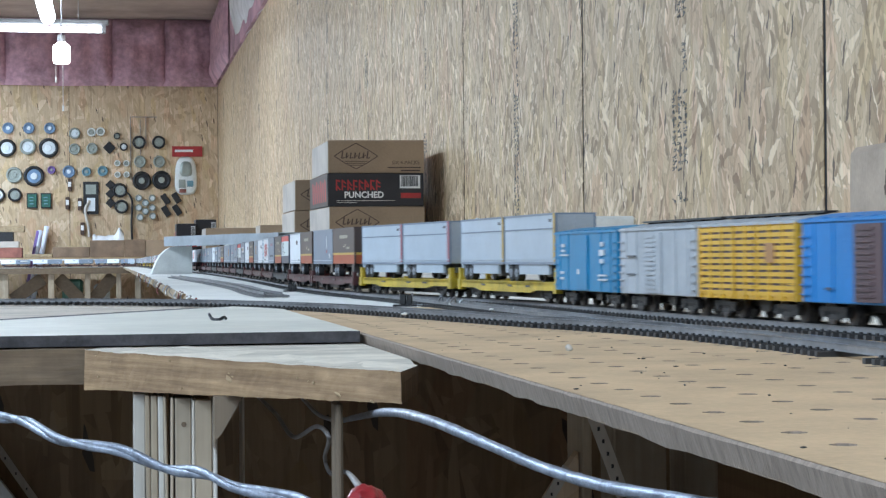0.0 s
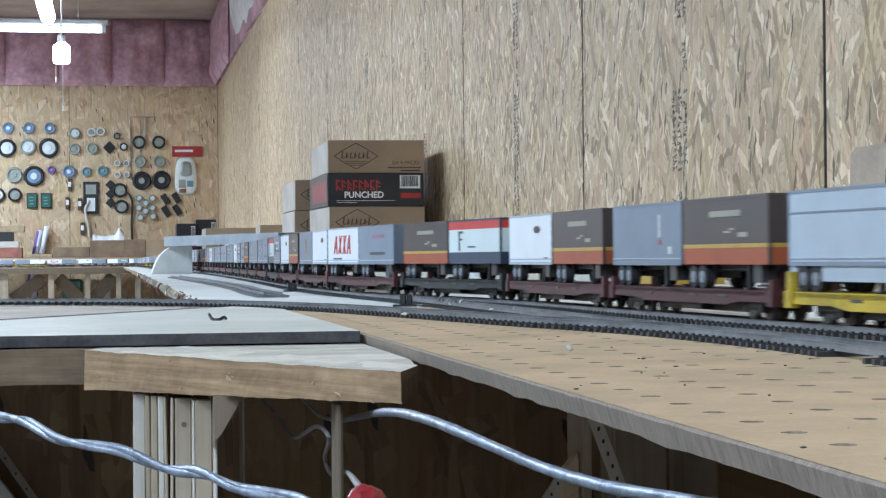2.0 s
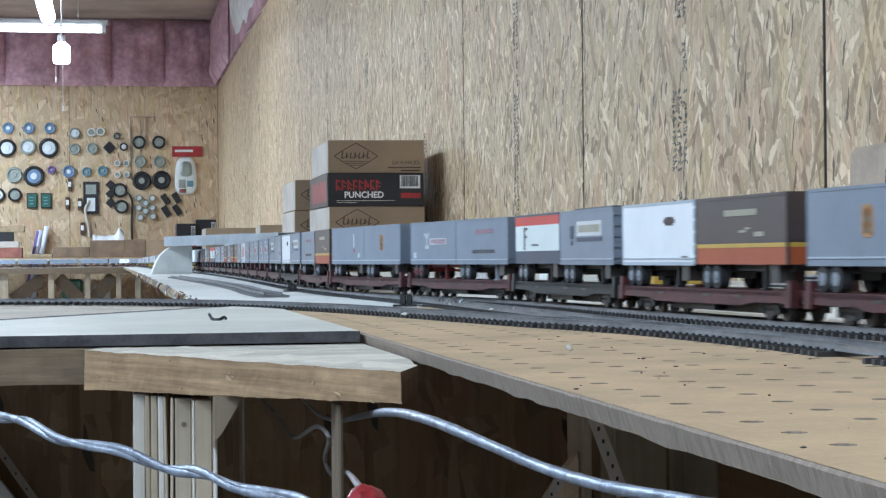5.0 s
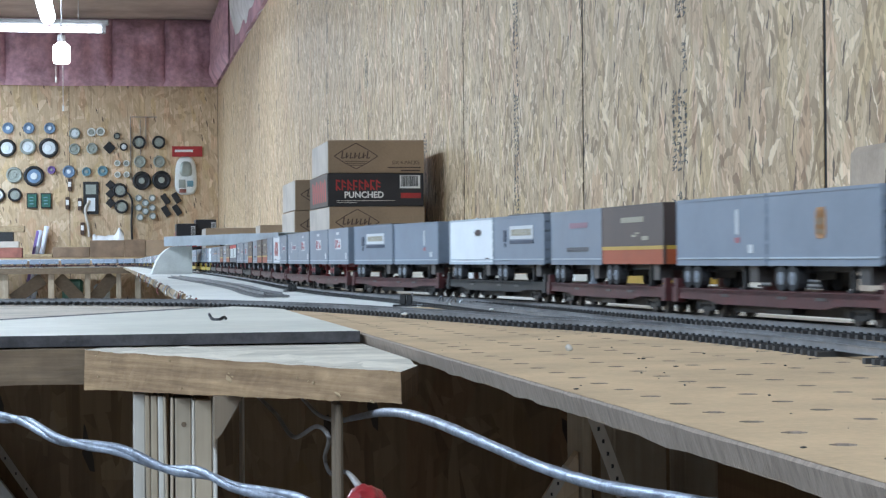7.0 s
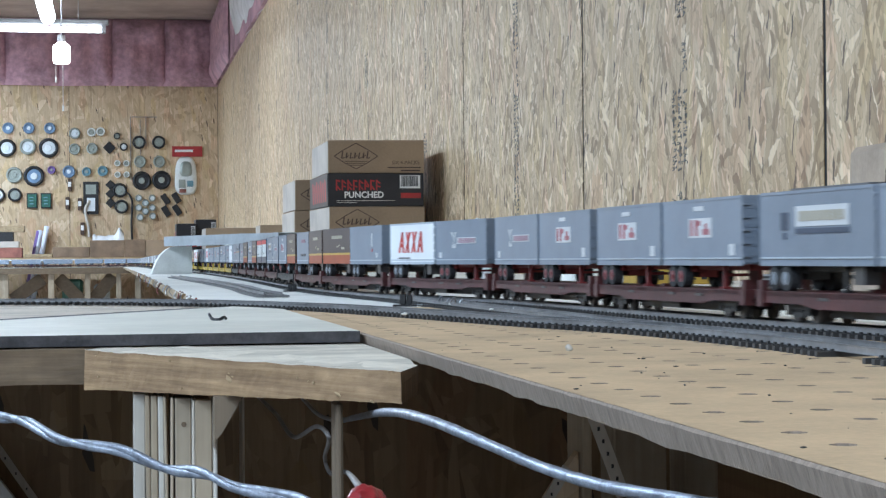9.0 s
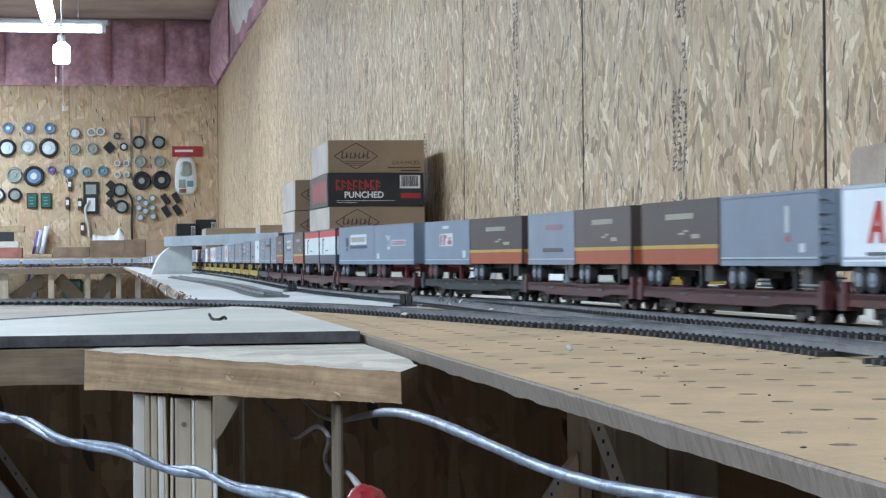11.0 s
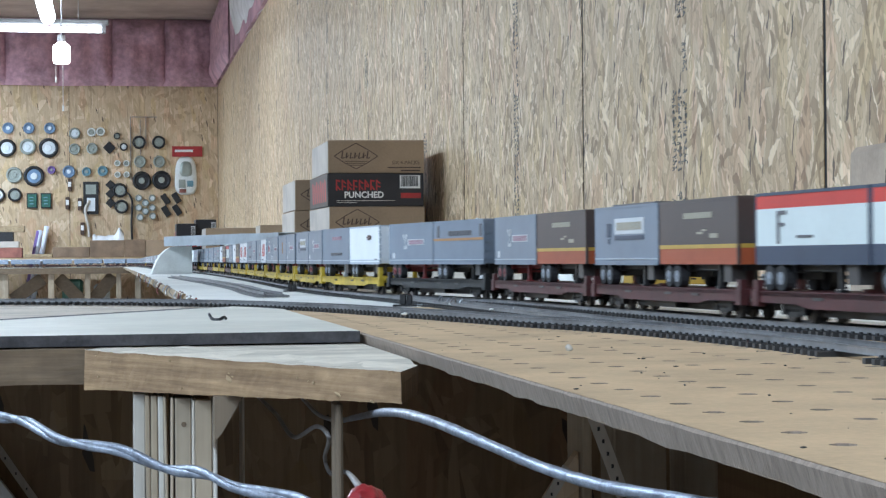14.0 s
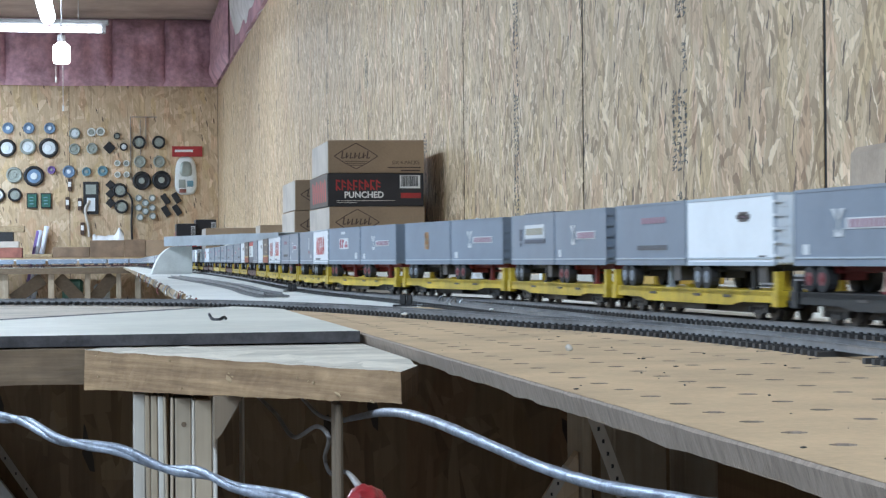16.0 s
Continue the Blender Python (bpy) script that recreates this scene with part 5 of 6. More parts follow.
for (x0, y0), (x1, y1), z0, z1 in (((0.130, 4.93), (0.300, 4.42), B + 0.0718, B + 0.0965), ((0.2965, 4.43), (0.362, 4.20), B + 0.0700, B + 0.0955)):
    d = Vector((x1 - x0, y1 - y0)).normalized()
    n = Vector((-d.y, d.x)) * -0.09
    for off, t in ((0.0, 0.0012), (1.0, 0.0012)):
        c0, c1 = Vector((x0, y0)) + n * off * -1, Vector((x1, y1)) + n * off * -1
        w = n.normalized() * t
        bm = bmesh.new()
        prism_bm(bm, [(c0.x, c0.y), (c1.x, c1.y), (c1.x + w.x, c1.y + w.y), (c0.x + w.x, c0.y + w.y)], z0, z1)
        web = part("channel_web", bm, M_steel, bridge)
        for zz in (0.3, 0.62):
            w2 = n.normalized() * 0.002
            bm = bmesh.new()
            prism_bm(bm, [(c0.x + w2.x, c0.y + w2.y), (c1.x + w2.x, c1.y + w2.y), (c1.x, c1.y), (c0.x, c0.y)], z0 + (z1 - z0) * zz, z0 + (z1 - z0) * zz + 0.0016)
            part("rolled_rib", bm, M_steel, web)
    c0, c1, c2, c3 = Vector((x0, y0)), Vector((x1, y1)), Vector((x1, y1)) - n, Vector((x0, y0)) - n
    bm = bmesh.new()
    prism_bm(bm, [tuple(c0), tuple(c1), tuple(c2), tuple(c3)], z1 - 0.0014, z1)
    part("channel_top", bm, M_steel, bridge)
tagged(block("foam_block", (0.30, 0.40, 4.55, 4.8, B, B + 0.066), M_foam, bev=0.003), "white foam block beside the line under the bridge", "foam block")
tagged(block("foam_block", (0.594, 0.682, 2.42, 2.62, B, EYE + 0.0535), M_foam, bev=0.004), "white foam block on the deck near the wall", "foam block")
bm = bmesh.new()
bmesh.ops.create_icosphere(bm, subdivisions=4, radius=0.032)
for v in bm.verts:
    v.co *= 1 + 0.35 * noise.noise(v.co * 45) + 0.2 * noise.noise(v.co * 120)
    v.co.z = max(v.co.z * 1.5, -0.045)
tagged(part("plastic_bag", bm, M_plastic, m=pose(0.585, 3.0, B + 0.045)), "crumpled clear plastic bag on the deck", "plastic bag")

def switch_stand(x, y, turn, s):
    t = thing("switch_machine", pose(x, y, B, 0, 0, turn), "small black switch machine with lever beside the track", "switch machine", "switch machines")
    block("base", (-0.012 * s, 0.012 * s, -0.006 * s, 0.006 * s, 0, 0.002 * s), M_black, t, bev=0.0004)
    block("coil", (-0.005 * s, 0.001 * s, -0.004 * s, 0.004 * s, 0.002 * s, 0.0125 * s), M_black, t, bev=0.0006)
    block("coil", (0.0018 * s, 0.007 * s, -0.004 * s, 0.004 * s, 0.002 * s, 0.0115 * s), M_black, t, bev=0.0006)
    block("lever", (0.0062 * s, 0.0078 * s, -0.001, 0.001, 0.006 * s, 0.0135 * s), M_wire_thin, t)
    block("rod", (0.007 * s, 0.024 * s, -0.0006, 0.0006, 0.001 * s, 0.0022 * s), M_rail, t)


switch_stand(0.2095, 1.365, -12, 0.74)
switch_stand(0.191, 2.06, -4, 0.74)
for x, y in ((0.232, 1.36), (0.236, 1.33)):
    tagged(tube_path("throw_wire", [(x, y, B + 0.001), (x + 0.003, y - 0.004, B + 0.0075), (x + 0.006, y + 0.002, B + 0.0015), (x + 0.010, y + 0.002, B + 0.006)], 0.0006, M_rail, seg=6, steps=5), "bent bright throw wire beside the switch", "wire")
for x, y, r in ((0.2303, 1.148, 8), (0.2492, 1.166, 30), (0.165, 1.079, -14), (0.229, 1.288, 50)):
    bm = bmesh.new()
    bmesh.ops.create_icosphere(bm, subdivisions=2, radius=0.0013)
    for v in bm.verts:
        v.co = Vector((v.co.x * 1.5, v.co.y, v.co.z * 0.5)) * (1 + 0.5 * noise.noise(v.co * 500 + Vector((x * 99, 0, 0))))
    tagged(part("plaster_chip", bm, M_foam, m=pose(x, y, B + 0.0032, 0, 0, r)), "small white plaster chip lying on the track", "chip", "chips on the track")
yb = thing("yellow_carton", pose(0.664, 2.28, B - 0.0006), "low yellow carton with dark letter shapes on the deck", "cardboard box")
block("body", (0, 0.092, 0, 0.16, 0, 0.0245), P_["trailer_gold"], yb, bev=0.001)
for k in range(6):
    block("letter_shape", (0.006 + k * 0.014, 0.013 + k * 0.014, -0.0006, 0.0003, 0.006, 0.008 + 0.009 * (k % 2 == 0)), M_black, yb)
for k in range(3):
    st = thing("spare_track", pose(0.735 + 0.004 * k, 1.86 + 0.01 * k, B - 0.0006 + 0.0048 * k), "spare length of model track stacked on the deck", "model track", "spare tracks on the deck")
    block("rail", (-0.009, -0.0078, 0, 0.2, 0.002, 0.0046), M_rail, st)
    block("rail", (0.0078, 0.009, 0, 0.2, 0.002, 0.0046), M_rail, st)
    for j in range(26):
        o = new("tie", tie_mesh)
        o.parent = st
        o.matrix_basis = pose(0, 0.004 + j * 0.0075, 0)

# ---- cartons ----
def text_mesh(body, size, bold=0.0):
    cu = bpy.data.curves.new("print", "FONT")
    cu.body, cu.size, cu.align_x, cu.offset = body, size, "CENTER", bold
    ob = new("print", cu)
    me = bpy.data.meshes.new_from_object(ob.evaluated_get(bpy.context.evaluated_depsgraph_get()))
    bpy.data.objects.remove(ob)
    return me


six_packs = text_mesh("SIX 4-PACKS", 0.0135)
six_packs.materials.append(M_brown_ink)
punched = text_mesh("PUNCHED", 0.0225, 0.0007)
punched.materials.append(M_white_ink)


def flats(mat, y, *rects):
    bm = bmesh.new()
    for x0, x1, z0, z1 in rects:
        box_bm(bm, x0, x1, y - 0.0006, y + 0.0003, z0, z1)
    return bm


def line_quad(bm, p, q, w, y):
    d = (Vector(q) - Vector(p)).normalized() * w
    n = Vector((-d.y, d.x))
    bm.faces.new([bm.verts.new((c.x, y, c.y)) for c in (Vector(p) + n, Vector(q) + n, Vector(q) - n, Vector(p) - n)])


def carton(x, y, z, turn, kind, w=0.255, d=0.40, hgt=0.0868, label=""):
    """A drinks carton; its origin is the lower left corner of the printed front."""
    t = thing("carton", pose(x, y, z, 0, 0, turn), label, "cardboard box", "drinks cartons")
    bm = bmesh.new()
    box_bm(bm, 0, w, 0, d, 0, hgt, bev=0.0015)
    for v in bm.verts:
        v.co += 0.0012 * noise.noise_vector(v.co * 14 + Vector((x * 9, z * 7, 0)))
    body = part("body", bm, (M_black_card if kind == "black" else M_card), t)
    block("side_panel", (-0.0007, 0.0002, 0.003, d - 0.003, 0.002, hgt - 0.002), M_card_light if kind != "black" else M_black_card, t, "pale printed side")
    block("tape", (w / 2 - 0.024, w / 2 + 0.024, 0.001, d - 0.001, hgt - 0.0002, hgt + 0.0004), M_card_light, t)
    yy = -0.0006
    if kind == "brown":
        bm = bmesh.new()
        cx, cz = w * 0.29, hgt * 0.52
        dia = [(cx - 0.058, cz), (cx - 0.03, cz + 0.018), (cx, cz + 0.034), (cx + 0.03, cz + 0.018), (cx + 0.058, cz), (cx + 0.03, cz - 0.018), (cx, cz - 0.034), (cx - 0.03, cz - 0.018)]
        for p, q in zip(dia, dia[1:] + dia[:1]):
            line_quad(bm, p, q, 0.0011, yy)
        for k in range(7):
            x0 = cx - 0.038 + k * 0.0112
            line_quad(bm, (x0, cz - 0.006), (x0 + 0.003, cz + 0.009 + 0.004 * (k in (0, 6))), 0.0017, yy)
            line_quad(bm, (x0, cz - 0.006), (x0 + 0.008, cz - 0.004 + 0.007 * (k % 2)), 0.0011, yy)
        for k in range(3):
            line_quad(bm, (cx - 0.03 + 0.006 * k, cz - 0.014 - 0.005 * k), (cx + 0.03 - 0.006 * k, cz - 0.014 - 0.005 * k), 0.0009, yy)
        part("logo", bm, M_brown_ink, body, "brown diamond emblem outline")
        o = new("lettering", six_packs)
        o.parent = body
        o.matrix_basis = pose(w * 0.81, yy, hgt * 0.27, 90)
        o["label"] = "brown printed words"
        part("small_print", flats(0, 0, (w * 0.62, w * 0.97, hgt * 0.155, hgt * 0.185), (w * 0.76, w * 0.96, hgt * 0.06, hgt * 0.10)), M_brown_ink, body)
    elif kind == "black":
        bm = bmesh.new()
        x0, z0 = w * 0.09, hgt * 0.48
        for k in range(8):
            a = x0 + k * 0.0152
            line_quad(bm, (a, z0), (a, z0 + 0.028), 0.0020, yy)
            line_quad(bm, (a, z0 + 0.026), (a + 0.010, z0 + 0.024 - 0.006 * (k % 3)), 0.0018, yy)
            line_quad(bm, (a + 0.001, z0 + 0.012), (a + 0.010, z0 + 0.001 + 0.008 * (k % 2)), 0.0018, yy)
        part("logo", bm, M_red_ink, body, "red brand shapes")
        if w > 0.2:
            o = new("lettering", punched)
            o.parent = body
            o.matrix_basis = pose(w * 0.375, yy, hgt * 0.26, 90)
            o["label"] = "bold white printed word"
        part("small_print", flats(0, 0, (w * 0.09, w * 0.70, hgt * 0.16, hgt * 0.175), (w * 0.09, w * 0.30, hgt * 0.10, hgt * 0.115)), M_grey_wood, body)
        part("code_label", flats(0, 0, (w * 0.75, w * 0.965, hgt * 0.54, hgt * 0.94)), M_white_ink, body, "white code label")
        r = random.Random(3)
        rects, q = [], w * 0.765
        while q < w * 0.945:
            ww = r.choice((0.0007, 0.0012, 0.002))
            rects.append((q, q + ww, hgt * 0.60, hgt * 0.92))
            q += ww + r.choice((0.0008, 0.0014))
        part("code_bar", flats(0, -0.0004, *rects), M_black, body)
        part("red_panel", flats(0, 0, (w * 0.76, w * 0.97, hgt * 0.24, hgt * 0.40)), M_red_ink, body, "red panel")
        bm = bmesh.new()
        for k in range(7):
            bm.faces.new([bm.verts.new((-0.0012, a_, b_)) for a_, b_ in ((0.03 + k * 0.045, hgt * 0.15), (0.055 + k * 0.045, hgt * 0.15), (0.065 + k * 0.045, hgt * (0.7 if k % 2 else 0.85)), (0.04 + k * 0.045, hgt * 0.8))])
        part("side_print", bm, M_red_ink, body, "red side print")
    elif kind == "olive":
        bm = flats(0, 0, *[(0.012 + k * 0.022, 0.028 + k * 0.022, hgt * 0.30, hgt * 0.34) for k in range(3)], *[(0.012 + k * 0.022, 0.028 + k * 0.022, hgt * 0.62, hgt * 0.66) for k in range(3)], *[(0.012 + k * 0.022, 0.016 + k * 0.022, hgt * 0.3, hgt * 0.66) for k in range(3)])
        part("lettering", bm, M_grey_wood, body, "pale letter shapes")
    return t


names = {"brown": "brown drinks carton with dark emblem print, stacked by the wall", "black": "black drinks carton with red and white print in the stack"}
for k, kind in enumerate(("brown", "brown", "black", "brown")):
    carton(0.556 + (0.006, 0.004, 0.0, 0.002)[k], 4.95 - (0.01, 0.006, 0.008, 0.0)[k], B - 0.0006 + 0.0872 * k, (0.6, 1.5, 0.8, 0)[k], kind, label=names[kind], hgt=0.0866)
for k in range(3):
    carton(0.514 + 0.002 * k, 5.45, B - 0.0006 + 0.0885 * k, 0, "brown", hgt=0.088, label="brown drinks carton with dark emblem print, stacked by the wall")
carton(0.482, 6.3, B - 0.0006, 0, "olive", w=0.085, d=0.2, hgt=0.151, label="olive carton with pale letters on the deck")
carton(0.347, 7.25, B - 0.0006, 0, "plain", w=0.206, d=0.3, hgt=0.158, label="long tan cardboard box on the deck")
carton(0.262, 8.0, B - 0.0006, 0, "black", w=0.08, d=0.2, hgt=0.19, label="black box with worn print on the deck")
carton(0.345, 8.05, B - 0.0006, 0, "black", w=0.085, d=0.2, hgt=0.208, label="black box with worn print on the deck")
M_card_worn = paint("worn_cardboard", (0.42, 0.335, 0.26), 0.85, vary=0.12, big=14, fine=220)
big = thing("carton", pose(0.70, 1.40, B - 0.0004), "worn pale brown carton with a dark round print", "cardboard box")
bm = bmesh.new()
box_bm(bm, 0, 0.145, 0, 0.335, 0, 0.139, bev=0.006)
bmesh.ops.subdivide_edges(bm, edges=bm.edges[:], cuts=3, use_grid_fill=True)
for v in bm.verts:
    v.co += 0.0035 * noise.noise_vector(v.co * 22)
    if v.co.z < 0.01:
        v.co.z = 0.0
body = part("body", bm, M_card_worn, big)
bm = bmesh.new()
for k in range(18):
    a, c, r0 = 2 * math.pi * k / 18, Vector((0.205, 0.100)), 0.026
    p, q = (c + r0 * Vector((math.cos(w), math.sin(w))) for w in (a, a + 0.36))
    n = (p - c).normalized() * (0.003 + 0.0012 * (k % 3))
    bm.faces.new([bm.verts.new((-0.0045, u.x, u.y)) for u in (p + n, q + n, q - n, p - n)])
part("print", bm, M_brown_ink, body, "dark round print")

# ---- wall shelf and what lies on it ----
M_tube_white = paint("white_tube", (0.72, 0.76, 0.86), 0.3, vary=0.05)
shelf = thing("wall_shelf", pose(0, 0, 0), "long shelf with a bright white front edge behind the far track", "shelf")
block("board", (-6.0, 0.80, 15.46, 15.66, EYE + 0.010, EYE + 0.032), M_pine, shelf)
block("front_edge", (-6.0, 0.30, 15.449, 15.4595, EYE + 0.008, EYE + 0.0175), M_tube_white, shelf, "bright white edging strip")
for x in (-5.9, -3.5, -1.3, 0.66):
    block("bracket", (x, x + 0.04, 15.5, 15.62, B - 0.0136, EYE + 0.010), M_pine_z, shelf)
FB = EYE + 0.0322
def crate(x0, x1, y, h0, h1, mt, label, d=0.3):
    q = 1.25
    o = tagged(block("box", (x0 * q, x1 * q, 15.462, 15.462 + min(d, 0.19), FB + h0 * q, FB + h1 * q), mt, bev=0.003), label, "box", "boxes on the shelf")
    return o


M_tan = paint("tan_board", (0.25, 0.165, 0.105), 0.8, vary=0.2)
M_redbox = paint("dull_red_box", (0.30, 0.11, 0.08), 0.7, vary=0.3)
crate(-0.86, -0.56, 12.4, 0.165, 0.205, M_pine_y, "dark wooden board lying on stacked boxes", 0.25)
crate(-0.86, -0.63, 12.42, 0.105, 0.165, M_black, "black box in a stack on the shelf", 0.22)
crate(-0.86, -0.595, 12.4, 0.065, 0.105, M_card_light, "pale box in a stack on the shelf", 0.24)
crate(-0.88, -0.575, 12.4, 0.0, 0.065, M_redbox, "dull red box at the bottom of a stack", 0.26)
crate(-0.56, -0.385, 12.4, 0.0, 0.022, M_pine_y, "flat wooden board lying on the shelf")
crate(-0.381, -0.15, 12.4, 0.0, 0.066, M_tan, "flat tan cardboard box on the shelf")
crate(-0.147, 0.07, 12.3, 0.0, 0.108, M_tan, "brown cardboard carton on the shelf")
crate(0.072, 0.205, 12.32, 0.0, 0.112, M_tan, "open brown cardboard carton on the shelf")
crate(0.207, 0.40, 12.3, 0.0, 0.108, M_card, "dull cardboard carton on the shelf")
bm = bmesh.new()
bmesh.ops.create_grid(bm, x_segments=24, y_segments=8, size=0.5)
for v in bm.verts:
    x, y = v.co.x, v.co.y
    hgt = 0.03 + 0.035 * max(0, noise.noise(Vector((x * 3.4, y * 2, 4)))) + (0.05 * math.exp(-((x - 0.34) / 0.10) ** 2)) + 0.02 * math.exp(-((x + 0.45) / 0.06) ** 2)
    v.co = Vector((x * 0.20, y * 0.16, hgt * max(0.0, 1 - (2 * abs(y)) ** 4)))
for f in bm.faces:
    f.smooth = True
tagged(part("plastic_wrap", bm, M_plastic, m=pose(-0.04, 15.55, FB + 0.1352) @ Matrix.Diagonal((1.25, 1.0, 1.1, 1))), "white plastic wrap heaped on a carton", "plastic wrap")
M_purple = paint("purple_sleeve", (0.20, 0.12, 0.36), 0.5, vary=0.2)
for x0, z0, x1, z1, mt, lb in ((-0.752, 0.45, -0.600, EYE + 0.25, M_purple, "purple striped cardboard tube sleeve leaning on the wall"), (-0.735, 0.45, -0.590, EYE + 0.255, M_tube_white, "white fluorescent tube leaning on the wall"), (-0.690, 0.45, -0.535, EYE + 0.29, M_tube_white, "white fluorescent tube leaning on the wall")):
    o = tube_path("spare_tube", [(x0 - (x1 - x0) * 0.5, 15.70, 0.0), (x0, 15.76, z0), (x1, 15.85, z1)], 0.021, mt, seg=10, steps=6)
    tagged(o, lb, "fluorescent tube", "spare tubes")

# ---- hardware hung on the end wall ----
def face(name, key):
    return {"w": M_foam, "k": M_black, "b": M_blue, "g": M_greyd, "t": M_teal, "p": M_purple}[key]


M_blue = paint("blue_metal_dial", (0.20, 0.30, 0.44), 0.35, 0.3, vary=0.15)
M_greyd = paint("grey_green_dial", (0.34, 0.37, 0.33), 0.4, 0.2, vary=0.15)
M_teal = paint("teal_dial", (0.16, 0.30, 0.36), 0.4, 0.2, vary=0.15)
M_green = paint("green_circuit_card", (0.03, 0.14, 0.10), 0.4, vary=0.25, big=60)
M_pale = paint("pale_dial_face", (0.72, 0.76, 0.78), 0.3, vary=0.08)
DIALS = {}


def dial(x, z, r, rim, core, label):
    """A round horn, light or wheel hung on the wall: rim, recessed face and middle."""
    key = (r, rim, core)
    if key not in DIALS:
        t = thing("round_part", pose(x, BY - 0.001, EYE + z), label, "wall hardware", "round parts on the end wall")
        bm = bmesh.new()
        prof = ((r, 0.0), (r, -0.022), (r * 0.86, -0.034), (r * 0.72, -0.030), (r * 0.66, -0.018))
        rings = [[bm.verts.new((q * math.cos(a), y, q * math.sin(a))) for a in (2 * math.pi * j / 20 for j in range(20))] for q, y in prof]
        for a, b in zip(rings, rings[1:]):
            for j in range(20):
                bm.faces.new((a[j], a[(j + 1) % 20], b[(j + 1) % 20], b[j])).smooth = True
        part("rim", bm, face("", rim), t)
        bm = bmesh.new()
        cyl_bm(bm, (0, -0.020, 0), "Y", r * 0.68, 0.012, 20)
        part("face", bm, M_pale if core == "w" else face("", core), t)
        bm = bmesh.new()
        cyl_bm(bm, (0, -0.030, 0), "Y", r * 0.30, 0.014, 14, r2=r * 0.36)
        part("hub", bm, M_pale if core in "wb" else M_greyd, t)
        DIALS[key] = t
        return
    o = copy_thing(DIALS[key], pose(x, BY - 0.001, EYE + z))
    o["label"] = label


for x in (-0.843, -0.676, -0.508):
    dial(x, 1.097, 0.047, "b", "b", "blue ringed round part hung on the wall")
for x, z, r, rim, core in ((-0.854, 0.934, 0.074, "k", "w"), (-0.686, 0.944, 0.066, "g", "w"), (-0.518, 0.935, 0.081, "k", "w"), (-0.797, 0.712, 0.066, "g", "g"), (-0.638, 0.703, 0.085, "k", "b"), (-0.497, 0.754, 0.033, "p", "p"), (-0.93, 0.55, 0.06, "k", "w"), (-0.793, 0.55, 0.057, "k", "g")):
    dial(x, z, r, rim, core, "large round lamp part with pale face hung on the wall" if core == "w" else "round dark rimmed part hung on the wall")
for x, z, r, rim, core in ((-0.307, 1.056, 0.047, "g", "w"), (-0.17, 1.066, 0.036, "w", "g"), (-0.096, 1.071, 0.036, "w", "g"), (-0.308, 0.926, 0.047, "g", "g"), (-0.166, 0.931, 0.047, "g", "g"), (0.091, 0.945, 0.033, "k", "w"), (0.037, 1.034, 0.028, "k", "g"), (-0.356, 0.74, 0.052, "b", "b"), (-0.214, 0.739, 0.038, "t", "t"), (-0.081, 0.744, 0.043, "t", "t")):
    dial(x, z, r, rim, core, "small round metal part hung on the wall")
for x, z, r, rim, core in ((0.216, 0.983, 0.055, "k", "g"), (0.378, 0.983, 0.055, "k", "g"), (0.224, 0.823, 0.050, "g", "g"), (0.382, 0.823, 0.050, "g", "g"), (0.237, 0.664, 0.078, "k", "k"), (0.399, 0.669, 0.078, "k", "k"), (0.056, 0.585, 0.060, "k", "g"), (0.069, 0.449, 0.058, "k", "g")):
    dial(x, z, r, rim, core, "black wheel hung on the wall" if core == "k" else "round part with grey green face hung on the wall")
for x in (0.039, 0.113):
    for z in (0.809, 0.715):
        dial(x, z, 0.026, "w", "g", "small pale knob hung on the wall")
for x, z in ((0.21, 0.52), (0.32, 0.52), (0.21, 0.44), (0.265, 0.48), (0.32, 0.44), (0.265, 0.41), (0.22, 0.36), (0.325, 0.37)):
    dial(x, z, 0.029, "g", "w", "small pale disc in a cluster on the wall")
def hung(name, x0, x1, z0, z1, mt, label, d=0.02, turn=0.0):
    cx, cz = (x0 + x1) / 2, (z0 + z1) / 2
    w, q = (x1 - x0) / 2, (z1 - z0) / 2
    return tagged(block(name, (-w, w, -d, 0, -q, q), mt, bev=0.003, m=pose(cx, BY - 0.001, EYE + cz, 0, turn, 0)), label, "wall hardware", "flat parts on the end wall")


for x in (-0.698, -0.585):
    g = hung("circuit_card", x, x + 0.086, 0.438, 0.564, M_black, "green circuit card in a dark frame on the wall")
    block("card", (-0.035, 0.035, -0.024, -0.019, -0.052, 0.052), M_green, g)
    for k in range(3):
        block("chip", (-0.02, 0.012, -0.028, -0.023, -0.03 + k * 0.026, -0.022 + k * 0.026), M_teal, g)
g = hung("boxed_part", -0.242, -0.116, 0.389, 0.656, M_black, "dark framed part with pale display on the wall")
block("window", (-0.042, 0.042, -0.024, -0.019, 0.03, 0.11), M_greyd, g)
block("display", (-0.034, 0.034, -0.030, -0.019, -0.11, 0.0), M_pale, g)
tagged(tube_path("hose", [(-0.19, BY - 0.03, EYE + 0.50), (-0.225, BY - 0.04, EYE + 0.42), (-0.20, BY - 0.03, EYE + 0.28), (-0.195, BY - 0.03, EYE + 0.20)], 0.012, M_grey_wood, seg=8), "pale hose hanging from a boxed part", "hose")
tagged(tube_path("cord", [(0.10, BY - 0.02, EYE + 0.58), (0.155, BY - 0.02, EYE + 0.50), (0.15, BY - 0.02, EYE + 0.30), (0.16, BY - 0.02, EYE + 0.06)], 0.009, M_black, seg=8), "black cord hanging down the wall", "cord")
